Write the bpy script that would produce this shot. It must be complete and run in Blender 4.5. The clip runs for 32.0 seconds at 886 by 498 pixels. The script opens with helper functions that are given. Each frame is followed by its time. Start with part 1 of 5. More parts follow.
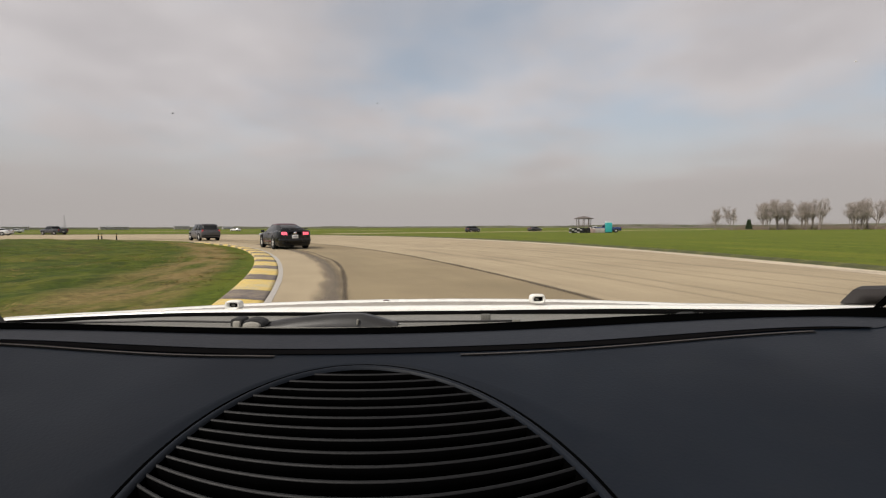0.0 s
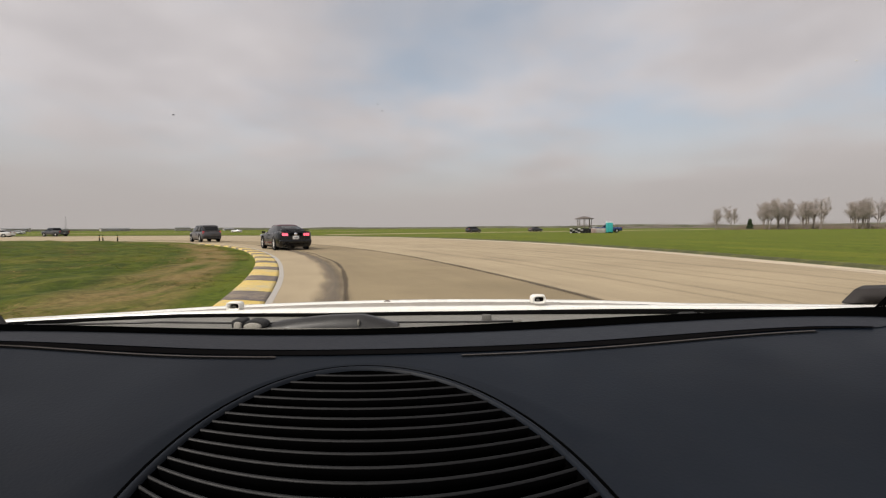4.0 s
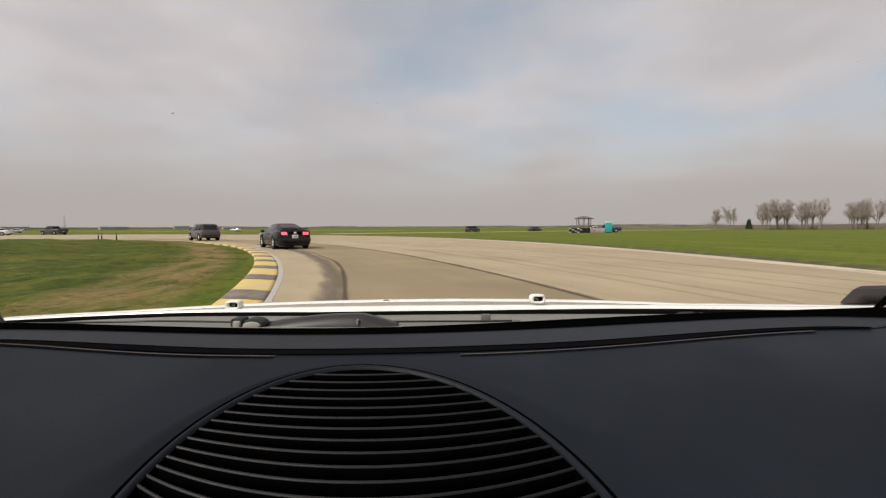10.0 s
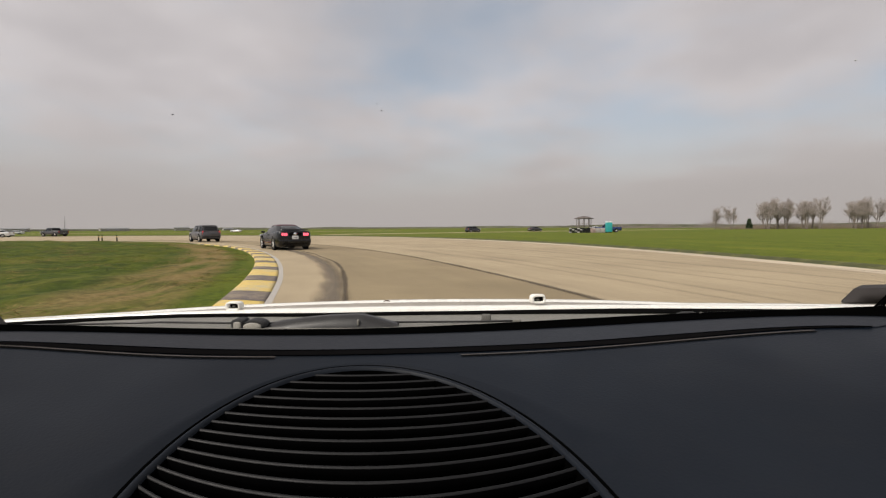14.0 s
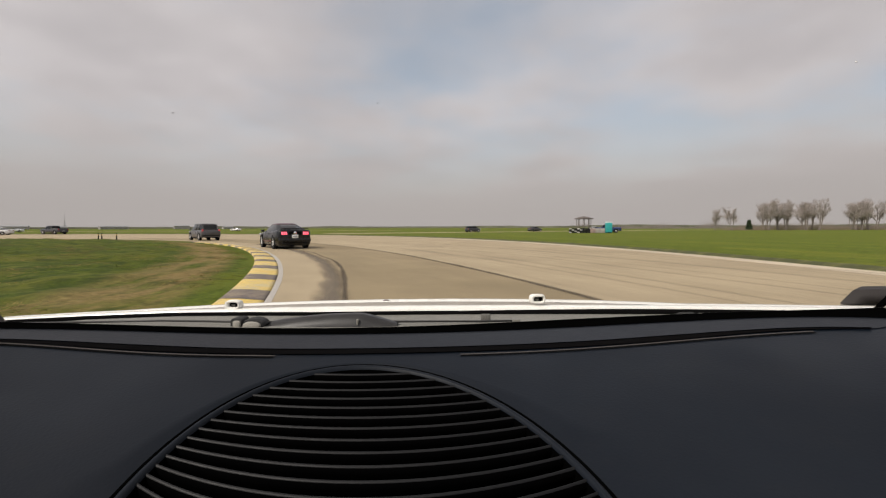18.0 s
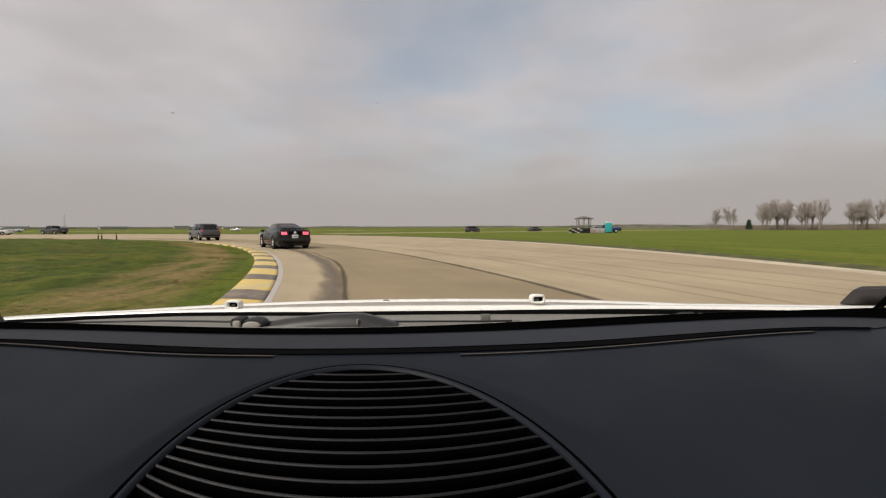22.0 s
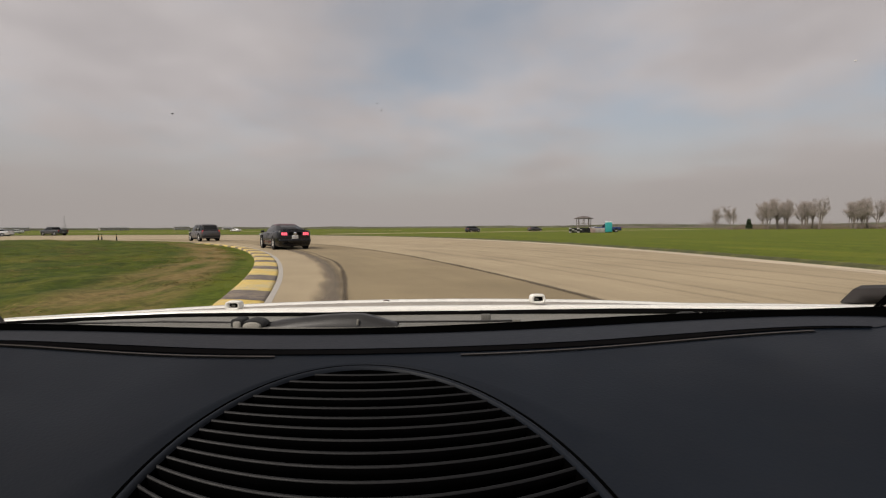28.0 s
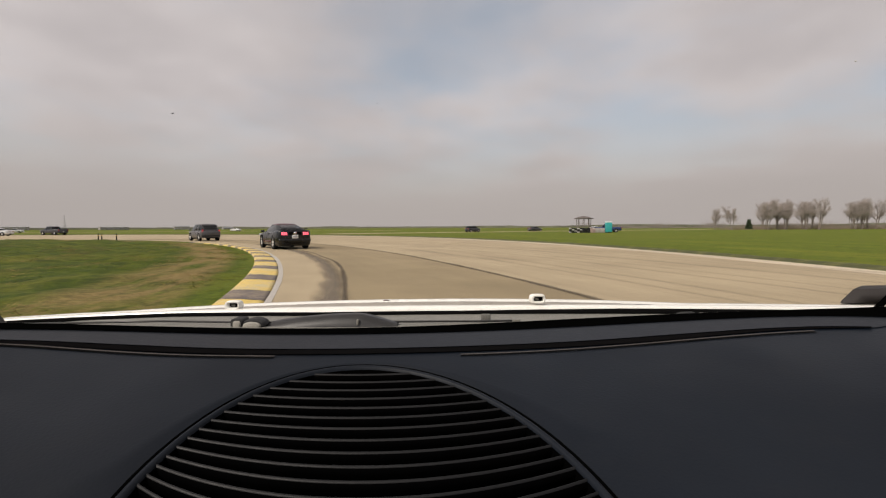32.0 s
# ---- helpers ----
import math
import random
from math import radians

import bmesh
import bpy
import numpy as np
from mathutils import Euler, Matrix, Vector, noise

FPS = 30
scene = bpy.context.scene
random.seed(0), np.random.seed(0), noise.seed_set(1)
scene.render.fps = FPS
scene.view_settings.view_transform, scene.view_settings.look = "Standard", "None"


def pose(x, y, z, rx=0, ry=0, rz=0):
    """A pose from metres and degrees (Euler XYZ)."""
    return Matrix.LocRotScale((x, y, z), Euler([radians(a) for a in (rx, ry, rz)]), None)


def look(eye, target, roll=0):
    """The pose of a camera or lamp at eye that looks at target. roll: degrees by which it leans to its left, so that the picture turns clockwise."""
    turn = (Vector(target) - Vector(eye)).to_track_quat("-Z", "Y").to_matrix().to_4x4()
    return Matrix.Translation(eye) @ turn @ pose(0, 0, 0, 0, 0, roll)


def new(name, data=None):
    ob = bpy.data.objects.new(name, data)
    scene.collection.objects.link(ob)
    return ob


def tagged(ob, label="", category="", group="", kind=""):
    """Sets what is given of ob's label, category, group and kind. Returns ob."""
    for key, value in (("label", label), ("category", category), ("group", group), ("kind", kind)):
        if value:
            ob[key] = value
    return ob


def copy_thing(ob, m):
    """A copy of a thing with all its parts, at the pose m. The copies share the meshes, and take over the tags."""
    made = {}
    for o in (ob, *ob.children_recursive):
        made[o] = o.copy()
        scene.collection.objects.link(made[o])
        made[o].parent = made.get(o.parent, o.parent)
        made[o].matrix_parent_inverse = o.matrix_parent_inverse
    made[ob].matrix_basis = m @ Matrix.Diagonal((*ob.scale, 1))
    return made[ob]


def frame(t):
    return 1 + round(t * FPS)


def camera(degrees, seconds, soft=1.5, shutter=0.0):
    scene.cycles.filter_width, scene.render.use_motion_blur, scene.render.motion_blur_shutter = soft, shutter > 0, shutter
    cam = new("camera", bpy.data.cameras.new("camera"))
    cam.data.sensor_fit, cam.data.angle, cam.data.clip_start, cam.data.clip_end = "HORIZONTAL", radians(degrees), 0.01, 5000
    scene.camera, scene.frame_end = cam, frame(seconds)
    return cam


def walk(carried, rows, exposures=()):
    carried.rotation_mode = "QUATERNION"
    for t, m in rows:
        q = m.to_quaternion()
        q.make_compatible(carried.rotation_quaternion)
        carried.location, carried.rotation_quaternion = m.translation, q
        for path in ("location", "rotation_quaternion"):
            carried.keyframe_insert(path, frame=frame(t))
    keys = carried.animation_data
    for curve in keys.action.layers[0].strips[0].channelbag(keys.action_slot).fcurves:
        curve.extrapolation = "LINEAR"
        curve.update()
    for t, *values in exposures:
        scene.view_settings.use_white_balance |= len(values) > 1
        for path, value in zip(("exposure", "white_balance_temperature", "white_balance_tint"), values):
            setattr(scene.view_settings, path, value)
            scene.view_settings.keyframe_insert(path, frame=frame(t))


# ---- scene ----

# The place is a car's cabin at the inside of a long left-hand bend of a race track.
EYE = 1.15                      # camera's height over the track
cam = camera(92.0, 32.0, soft=1.25)


def shake(dx, dy, lean):
    """The camera on its mount: small turns, in hundredths of a degree."""
    return pose(0, 0, EYE, 90 - 2.84 + dy / 100, 0.15 + lean / 100, dx / 100)


walk(cam, [(t, shake(dx, dy, lean)) for t, dx, dy, lean in (
    (0.0, 0, 0, 6), (0.5, 0, 8, 8), (1.5, 0, 9, 9), (2.5, 0, 8, 12), (3.5, 8, 8, 22), (4.5, 9, 7, 22),
    (5.5, 5, 4, 8), (6.5, 2, 0, -4), (7.5, 0, -1, -5), (8.5, 0, -6, -3), (9.5, 0, -6, 0), (10.5, 0, 6, 12),
    (11.5, 0, 7, 15), (12.5, 0, 7, 18), (13.5, 1, 5, 24), (14.5, 3, 5, 26), (15.5, 7, 5, 20), (16.5, 4, 2, 8),
    (17.5, 2, 0, 0), (19.0, 0, 0, 0), (21.0, 0, 0, 0), (22.5, 0, -1, 0), (24.0, -2, -5, -2), (25.5, -3, -5, 2),
    (26.5, -1, -1, 10), (27.5, 0, 1, 16), (29.0, 0, 1, 17), (30.5, 0, 1, 15), (32.0, 0, 0, 10))],
    exposures=[(0.0, 0.06, 6600, 11.5), (2.0, 0.0, 6600, 11.5), (4.0, 0.12, 6620, 12), (7.0, -0.02, 6620, 12), (9.0, 0.12, 6620, 12), (14.0, 0.08, 6620, 12), (18.0, 0.06, 6640, 12), (21.0, 0.0, 6640, 12), (24.0, 0.06, 6700, 12.5), (28.0, -0.18, 6760, 13), (30.0, -0.02, 6780, 13), (32.0, 0.04, 6800, 13.5)])

# ---- sky and sun ----
SUN_EL, SUN_AZ = 44.0, -128.0    # degrees; azimuth from straight ahead, left is negative
world = bpy.data.worlds.new("sky")
scene.world = world
world.use_nodes = True


class Nodes:
    """Short hand for building a node tree."""

    def __init__(self, tree):
        self.tree, self.n, self.l = tree, tree.nodes, tree.links

    def add(self, kind, ins=None, **props):
        node = self.n.new(kind)
        if "operation" in props:
            node.operation = props["operation"]
        if "use_clamp" in props:
            node.use_clamp = props["use_clamp"]
        if "data_type" in props:
            node.data_type, node.blend_type = props["data_type"], props["blend_type"]
        if "noise_dimensions" in props:
            node.noise_dimensions = props["noise_dimensions"]
        if "interpolation_type" in props:
            node.interpolation_type = props["interpolation_type"]
        if "feature" in props:
            node.feature = props["feature"]
        for key, value in (ins or {}).items():
            if isinstance(value, bpy.types.NodeSocket):
                self.l.new(value, node.inputs[key])
            else:
                node.inputs[key].default_value = value
        return node

    def math(self, op, a, b=0.0, clamp=False):
        return self.add("ShaderNodeMath", {0: a, 1: b}, operation=op, use_clamp=clamp).outputs[0]

    def mix(self, fac, a, b, blend="MIX"):
        node = self.add("ShaderNodeMix", data_type="RGBA", blend_type=blend)
        for key, value in ((0, fac), (6, a), (7, b)):
            if isinstance(value, bpy.types.NodeSocket):
                self.l.new(value, node.inputs[key])
            else:
                node.inputs[key].default_value = value
        return node.outputs[2]

    def noise(self, vec, scale, detail=4.0, rough=0.55, dim="3D"):
        ins = {"Scale": scale, "Detail": detail, "Roughness": rough}
        if vec is not None:
            ins["Vector"] = vec
        return self.add("ShaderNodeTexNoise", ins, noise_dimensions=dim).outputs[0]

    def ramp(self, fac, lo, hi, a=0.0, b=1.0):
        return self.add("ShaderNodeMapRange", {0: fac, 1: lo, 2: hi, 3: a, 4: b}, interpolation_type="SMOOTHSTEP").outputs[0]


def build_sky():
    g = Nodes(world.node_tree)
    g.n.clear()
    clear = g.add("ShaderNodeTexSky")
    clear.sky_type, clear.sun_disc = "NISHITA", False
    clear.sun_elevation, clear.sun_rotation = radians(SUN_EL), radians(SUN_AZ)
    clear.altitude, clear.air_density, clear.dust_density = 200.0, 1.2, 2.0
    way = g.add("ShaderNodeTexCoord").outputs["Generated"]
    parts = g.add("ShaderNodeSeparateXYZ", {0: way})
    up = g.math("MAXIMUM", parts.outputs[2], 0.0)
    lift = g.math("ADD", up, 0.16)
    flat = g.add("ShaderNodeCombineXYZ", {0: g.math("DIVIDE", parts.outputs[0], lift), 1: g.math("DIVIDE", parts.outputs[1], lift), 2: 0.0}).outputs[0]
    big = g.noise(flat, 0.36, 4.0, 0.5)
    mid = g.noise(flat, 0.95, 5.0, 0.52)
    veil = g.noise(g.add("ShaderNodeVectorMath", {0: flat, 1: (0.40, 0.62, 0.0)}, operation="ADD").outputs[0], 0.33, 3.0, 0.5)
    # thick cloud base, lit unevenly
    wisp = g.noise(flat, 2.3, 5.0, 0.58)
    tone = g.ramp(g.math("ADD", g.math("ADD", g.math("MULTIPLY", big, 0.5), g.math("MULTIPLY", mid, 0.32)), g.math("MULTIPLY", wisp, 0.18)), 0.37, 0.63)
    base = g.mix(tone, (0.466, 0.446, 0.458, 1), (0.690, 0.662, 0.668, 1))
    low = g.ramp(up, 0.02, 0.30)
    base = g.mix(low, (0.425, 0.398, 0.386, 1), base)
    # brighter where the sun stands behind the cloud
    el, az = radians(SUN_EL), radians(SUN_AZ)
    towards = (math.cos(el) * math.sin(az), math.cos(el) * math.cos(az), math.sin(el))
    dot = g.add("ShaderNodeVectorMath", {0: way, 1: towards}, operation="DOT_PRODUCT").outputs["Value"]
    glow = g.math("POWER", g.math("MAXIMUM", dot, 0.0), 7.0)
    base = g.mix(g.math("MULTIPLY", glow, 0.85), base, (0.95, 0.92, 0.88, 1))
    gap = g.math("MULTIPLY", g.ramp(g.math("ADD", g.math("MULTIPLY", veil, 0.6), g.math("MULTIPLY", mid, 0.4)), 0.44, 0.585, 0.0, 0.78), low)
    cloud = g.add("ShaderNodeBackground", {"Color": base, "Strength": 1.0})
    hazed = g.mix(0.30, clear.outputs[0], (4.4, 5.0, 5.1, 1))
    blue = g.add("ShaderNodeBackground", {"Color": hazed, "Strength": 0.11})
    both = g.add("ShaderNodeMixShader", {0: gap, 1: cloud.outputs[0], 2: blue.outputs[0]})
    g.add("ShaderNodeOutputWorld", {0: both.outputs[0]})


build_sky()
sun = new("sun", bpy.data.lights.new("sun", "SUN"))
sun.data.energy, sun.data.angle, sun.data.color = 3.2, radians(7), (1.0, 0.95, 0.87)
sun.matrix_world = look((0, 0, 0), (-math.cos(radians(SUN_EL)) * math.sin(radians(SUN_AZ)), -math.cos(radians(SUN_EL)) * math.cos(radians(SUN_AZ)), -math.sin(radians(SUN_EL))))


# ---- materials ----
def material(name):
    m = bpy.data.materials.new(name)
    m.use_nodes = True
    g = Nodes(m.node_tree)
    return m, g, g.n["Principled BSDF"]


def plain(name, color, rough=0.5, metal=0.0, vary=0.12, scale=30.0, bump=0.0, bump_scale=300.0, coat=0.0, spec=0.5, ior=1.5):
    """A surface with gentle variation at two scales and fine relief."""
    m, g, b = material(name)
    pos = g.add("ShaderNodeTexCoord").outputs["Object"]
    n = g.math("ADD", g.math("MULTIPLY", g.noise(pos, scale), 0.6), g.math("MULTIPLY", g.noise(pos, scale * 7), 0.4))
    dark, light = [tuple(min(1.0, c * k) for c in color) + (1,) for k in (1 - vary, 1 + vary)]
    g.l.new(g.mix(g.ramp(n, 0.3, 0.7), dark, light), b.inputs["Base Color"])
    g.l.new(g.ramp(n, 0.3, 0.7, max(0.02, rough - 0.06), min(1.0, rough + 0.06)), b.inputs["Roughness"])
    b.inputs["Metallic"].default_value, b.inputs["Coat Weight"].default_value = metal, coat
    b.inputs["Specular IOR Level"].default_value, b.inputs["IOR"].default_value = spec, ior
    if bump:
        h = g.add("ShaderNodeBump", {"Strength": bump, "Distance": 0.002, "Height": g.noise(pos, bump_scale, 3.0)})
        g.l.new(h.outputs[0], b.inputs["Normal"])
    return m


def dash_material():
    """Charcoal moulded plastic with a fine leather grain and faint dust."""
    m, g, b = material("dash_plastic")
    pos = g.add("ShaderNodeTexCoord").outputs["Object"]
    cells = g.add("ShaderNodeTexVoronoi", {"Vector": pos, "Scale": 520.0}, feature="SMOOTH_F1")
    n = g.noise(pos, 7.0, 5.0)
    dust = g.ramp(g.noise(pos, 22.0, 6.0, 0.7), 0.45, 0.8)
    col = g.mix(g.ramp(n, 0.3, 0.7), (0.0024, 0.0048, 0.0092, 1), (0.0038, 0.0068, 0.0120, 1))
    g.l.new(g.mix(g.math("MULTIPLY", dust, 0.17), col, (0.018, 0.0175, 0.017, 1)), b.inputs["Base Color"])
    g.l.new(g.ramp(g.noise(pos, 3.2, 3.0), 0.3, 0.7, 0.36, 0.62), b.inputs["Roughness"])
    b.inputs["Specular IOR Level"].default_value, b.inputs["IOR"].default_value = 0.5, 1.31
    h = g.add("ShaderNodeBump", {"Strength": 0.20, "Distance": 0.0005, "Height": cells.outputs["Distance"]})
    g.l.new(h.outputs[0], b.inputs["Normal"])
    return m


def glass_material(name):
    """A thin clear pane: light goes straight through, and the surface mirrors a little, more at a slant."""
    m, g, b = material(name)
    g.n.remove(b)
    clear = g.add("ShaderNodeBsdfTransparent", {"Color": (0.985, 0.99, 0.985, 1)})
    gloss = g.add("ShaderNodeBsdfGlossy", {"Color": (1, 1, 1, 1), "Roughness": 0.0})
    fac = g.math("MULTIPLY", g.add("ShaderNodeFresnel", {"IOR": 1.3}).outputs[0], 0.5)
    both = g.add("ShaderNodeMixShader", {0: fac, 1: clear.outputs[0], 2: gloss.outputs[0]})
    g.l.new(both.outputs[0], g.n["Material Output"].inputs["Surface"])
    return m


def dark_glass(name):
    """Tinted car glass seen from far off."""
    m, g, b = material(name)
    b.inputs["Base Color"].default_value = (0.008, 0.009, 0.010, 1)
    b.inputs["Roughness"].default_value, b.inputs["Specular IOR Level"].default_value = 0.10, 0.32
    return m


def grass_material():
    """Spring grass with straw-coloured dry patches and bare strips."""
    m, g, b = material("grass")
    pos = g.add("ShaderNodeTexCoord").outputs["Object"]
    flat = g.add("ShaderNodeMapping", {"Vector": pos, "Scale": (1, 1, 0.0)}).outputs[0]
    rel = g.add("ShaderNodeVectorMath", {0: flat, 1: (47.5, -2.0, 0)}, operation="ADD").outputs[0]
    axes = g.add("ShaderNodeSeparateXYZ", {0: rel})
    turn = g.math("ARCTAN2", axes.outputs[1], axes.outputs[0])
    dist = g.add("ShaderNodeVectorMath", {0: rel}, operation="LENGTH").outputs["Value"]
    mown = g.add("ShaderNodeCombineXYZ", {0: g.math("MULTIPLY", turn, 14.0), 1: dist, 2: 0.0}).outputs[0]
    big, mid, fine = g.noise(flat, 0.05, 4.0), g.noise(mown, 0.42, 5.0, 0.6), g.noise(flat, 7.0, 5.0, 0.75)
    off = g.add("ShaderNodeSeparateXYZ", {0: g.add("ShaderNodeUVMap").outputs[0]}).outputs[1]      # distance from the track's inner edge
    lush = g.mix(g.ramp(off, -3.0, 0.5), g.mix(g.ramp(fine, 0.3, 0.72), (0.026, 0.043, 0.003, 1), (0.074, 0.100, 0.007, 1)), g.mix(g.ramp(fine, 0.3, 0.72), (0.050, 0.078, 0.004, 1), (0.135, 0.170, 0.013, 1)))
    green = g.mix(g.ramp(mid, 0.42, 0.66, 0.0, 0.6), lush, g.mix(g.ramp(off, -3.0, 0.5), (0.125, 0.122, 0.012, 1), (0.185, 0.185, 0.018, 1)))
    dry = g.mix(g.ramp(fine, 0.3, 0.7), (0.135, 0.094, 0.032, 1), (0.285, 0.200, 0.085, 1))
    streak = g.add("ShaderNodeCombineXYZ", {0: g.math("MULTIPLY", turn, 9.0), 1: g.math("MULTIPLY", dist, 1.3), 2: 3.0}).outputs[0]
    fray = g.noise(streak, 0.8, 5.0, 0.65)
    infield = g.ramp(off, -3.0, -0.3, 1.0, 0.0)
    inside = g.ramp(off, -1.0, 1.0, 1.0, 0.18)          # the infield is the drier side
    patch = g.math("ADD", g.math("MULTIPLY", big, 0.45), g.math("MULTIPLY", mid, 0.55))
    # worn strip behind the kerb, with a green edge before it
    worn = g.math("MULTIPLY", g.ramp(off, -4.0, -2.7), g.ramp(off, -1.9, -1.3, 1.0, 0.0))
    worn = g.math("MULTIPLY", worn, g.ramp(fray, 0.36, 0.56))
    dryness = g.math("MAXIMUM", g.math("MULTIPLY", g.ramp(patch, 0.56, 0.72), inside), g.math("MULTIPLY", worn, 0.92))
    weeds = g.math("MULTIPLY", g.ramp(g.noise(streak, 0.5, 5.0, 0.65), 0.46, 0.66, 0.0, 0.70), g.ramp(off, -9.0, -3.5, 1.0, 0.0))
    clumps = g.math("MULTIPLY", g.ramp(g.noise(flat, 0.75, 3.0, 0.6), 0.56, 0.68, 0.0, 0.75), infield)
    col = g.mix(weeds, g.mix(dryness, green, dry), (0.062, 0.045, 0.011, 1))
    col = g.mix(clumps, col, (0.022, 0.036, 0.004, 1))
    tuft = g.noise(flat, 1.9, 4.0, 0.62)
    col = g.mix(g.math("MULTIPLY", g.ramp(tuft, 0.50, 0.66, 0.0, 0.55), g.math("SUBTRACT", 1.0, dryness)), col, g.mix(g.ramp(big, 0.4, 0.6), (0.105, 0.135, 0.014, 1), (0.150, 0.140, 0.030, 1)))
    col = g.mix(g.math("MULTIPLY", g.ramp(tuft, 0.34, 0.47, 0.60, 0.0), g.math("SUBTRACT", 1.0, g.math("MULTIPLY", dryness, 0.8))), col, (0.024, 0.036, 0.004, 1))
    g.l.new(col, b.inputs["Base Color"])
    b.inputs["Roughness"].default_value, b.inputs["Specular IOR Level"].default_value = 0.9, 0.15
    h = g.add("ShaderNodeBump", {"Strength": 0.6, "Distance": 0.05, "Height": fine})
    g.l.new(h.outputs[0], b.inputs["Normal"])
    return m


def road_material(name, light, dark, streaks, fine_scale=60.0, soft=0.0):
    """Worn pavement; u runs along the track and v across it, in metres. Tyres have dragged dark lines along it."""
    m, g, b = material(name)
    uv = g.add("ShaderNodeUVMap").outputs[0]
    long = g.add("ShaderNodeMapping", {"Vector": uv, "Scale": (0.022, 1.15, 1)}).outputs[0]
    longer = g.add("ShaderNodeMapping", {"Vector": uv, "Scale": (0.05, 4.0, 1)}).outputs[0]
    fine, blotch = g.noise(uv, fine_scale, 3.0, 0.7), g.noise(uv, 0.35, 5.0, 0.6)
    col = g.mix(g.ramp(blotch, 0.3, 0.7), light, tuple(c * 0.80 for c in light[:3]) + (1,))
    smear = g.noise(g.add("ShaderNodeMapping", {"Vector": uv, "Scale": (0.10, 0.9, 1)}).outputs[0], 1.0, 6.0, 0.62)
    col = g.mix(g.ramp(smear, 0.50, 0.70, 0.0, 0.30), col, tuple(min(1.0, c * 1.14) for c in light[:3]) + (1,))
    col = g.mix(g.ramp(smear, 0.30, 0.46, 0.22, 0.0), col, dark)
    col = g.mix(g.ramp(fine, 0.35, 0.75, 0.0, 0.35), col, dark)
    lines = g.math("MULTIPLY", g.ramp(g.noise(long, 1.0, 3.0, 0.6), 0.53, 0.72), g.ramp(g.noise(longer, 1.0, 2.0), 0.4, 0.62))
    col = g.mix(g.math("MULTIPLY", lines, streaks), col, dark)
    g.l.new(col, b.inputs["Base Color"])
    if soft:
        # a mark that thins out towards its edges and wears through in places
        v = g.add("ShaderNodeSeparateXYZ", {0: g.add("ShaderNodeAttribute").outputs["Vector"]})
        v.inputs[0].links[0].from_node.attribute_name = "Across"
        side = g.math("SUBTRACT", 0.5, g.math("ABSOLUTE", g.math("SUBTRACT", v.outputs[0], 0.5)))
        ragged = g.add("ShaderNodeMapping", {"Vector": uv, "Scale": (0.6, 3.0, 1)}).outputs[0]
        side = g.math("ADD", side, g.math("MULTIPLY", g.math("SUBTRACT", g.noise(ragged, 1.1, 4.0, 0.55), 0.5), 0.42))
        g.l.new(g.ramp(side, 0.0, 0.46, 0.0, soft), b.inputs["Alpha"])
    b.inputs["Roughness"].default_value, b.inputs["Specular IOR Level"].default_value = 0.88, 0.25
    h = g.add("ShaderNodeBump", {"Strength": 0.4, "Distance": 0.004, "Height": fine})
    g.l.new(h.outputs[0], b.inputs["Normal"])
    return m


def worn_paint(name, color, under, wear=0.5):
    m, g, b = material(name)
    pos = g.add("ShaderNodeTexCoord").outputs["Object"]
    rnd = g.add("ShaderNodeObjectInfo").outputs["Random"]
    shift = g.add("ShaderNodeVectorMath", {0: pos, 1: g.add("ShaderNodeCombineXYZ", {0: g.math("MULTIPLY", rnd, 40.0)}).outputs[0]}, operation="ADD").outputs[0]
    n = g.math("ADD", g.math("MULTIPLY", g.noise(shift, 1.6, 5.0, 0.65), 0.6), g.math("MULTIPLY", g.noise(shift, 14.0, 4.0, 0.7), 0.4))
    g.l.new(g.mix(g.ramp(n, wear, wear + 0.14), color, under), b.inputs["Base Color"])
    b.inputs["Roughness"].default_value = 0.8
    h = g.add("ShaderNodeBump", {"Strength": 0.3, "Distance": 0.004, "Height": n})
    g.l.new(h.outputs[0], b.inputs["Normal"])
    return m


DASH = dash_material()
# lighter copy of the dashboard plastic, with reflected sky put into the colour
DASH_LIT = plain("dash_plastic_lit", (0.0085, 0.0105, 0.0150), 0.42, vary=0.10, scale=9.0, bump=0.12, spec=0.5, ior=1.40)
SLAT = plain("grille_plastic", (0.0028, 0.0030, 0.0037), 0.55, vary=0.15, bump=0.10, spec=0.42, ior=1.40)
# darker copy of the grille plastic, with the blade face's shade in its colour
SLAT_SHADED = plain("grille_plastic_shaded", (0.0013, 0.0013, 0.0014), 0.75, spec=0.06, ior=1.12)
MOULDING = plain("moulding_edge", (0.062, 0.054, 0.050), 0.6, spec=0.2)
BLACK = plain("black_plastic", (0.006, 0.006, 0.006), 0.8, spec=0.08, ior=1.08)
SLOT = plain("slot_plastic", (0.0045, 0.0043, 0.0046), 0.85, spec=0.06, ior=1.08)
# the glass border's black, also used as painted shade inside the grille
FRIT_AND_SHADE = plain("black_ceramic_and_shade", (0.0012, 0.0012, 0.0012), 0.9, spec=0.0, ior=1.02)
BEIGE_GREY = plain("beige_grey_band", (0.30, 0.275, 0.24), 0.7, spec=0.2)
GREY_PLASTIC = plain("cowl_plastic", (0.185, 0.178, 0.155), 0.6, bump=0.2)
WHITE_PAINT = plain("white_car_paint", (0.80, 0.78, 0.72), 0.25, vary=0.03, scale=6.0, coat=0.6)
PILLAR = plain("pillar_trim", (0.045, 0.041, 0.037), 0.8, spec=0.2)
RED_LENS = plain("red_lens", (0.22, 0.012, 0.015), 0.2, coat=0.4)
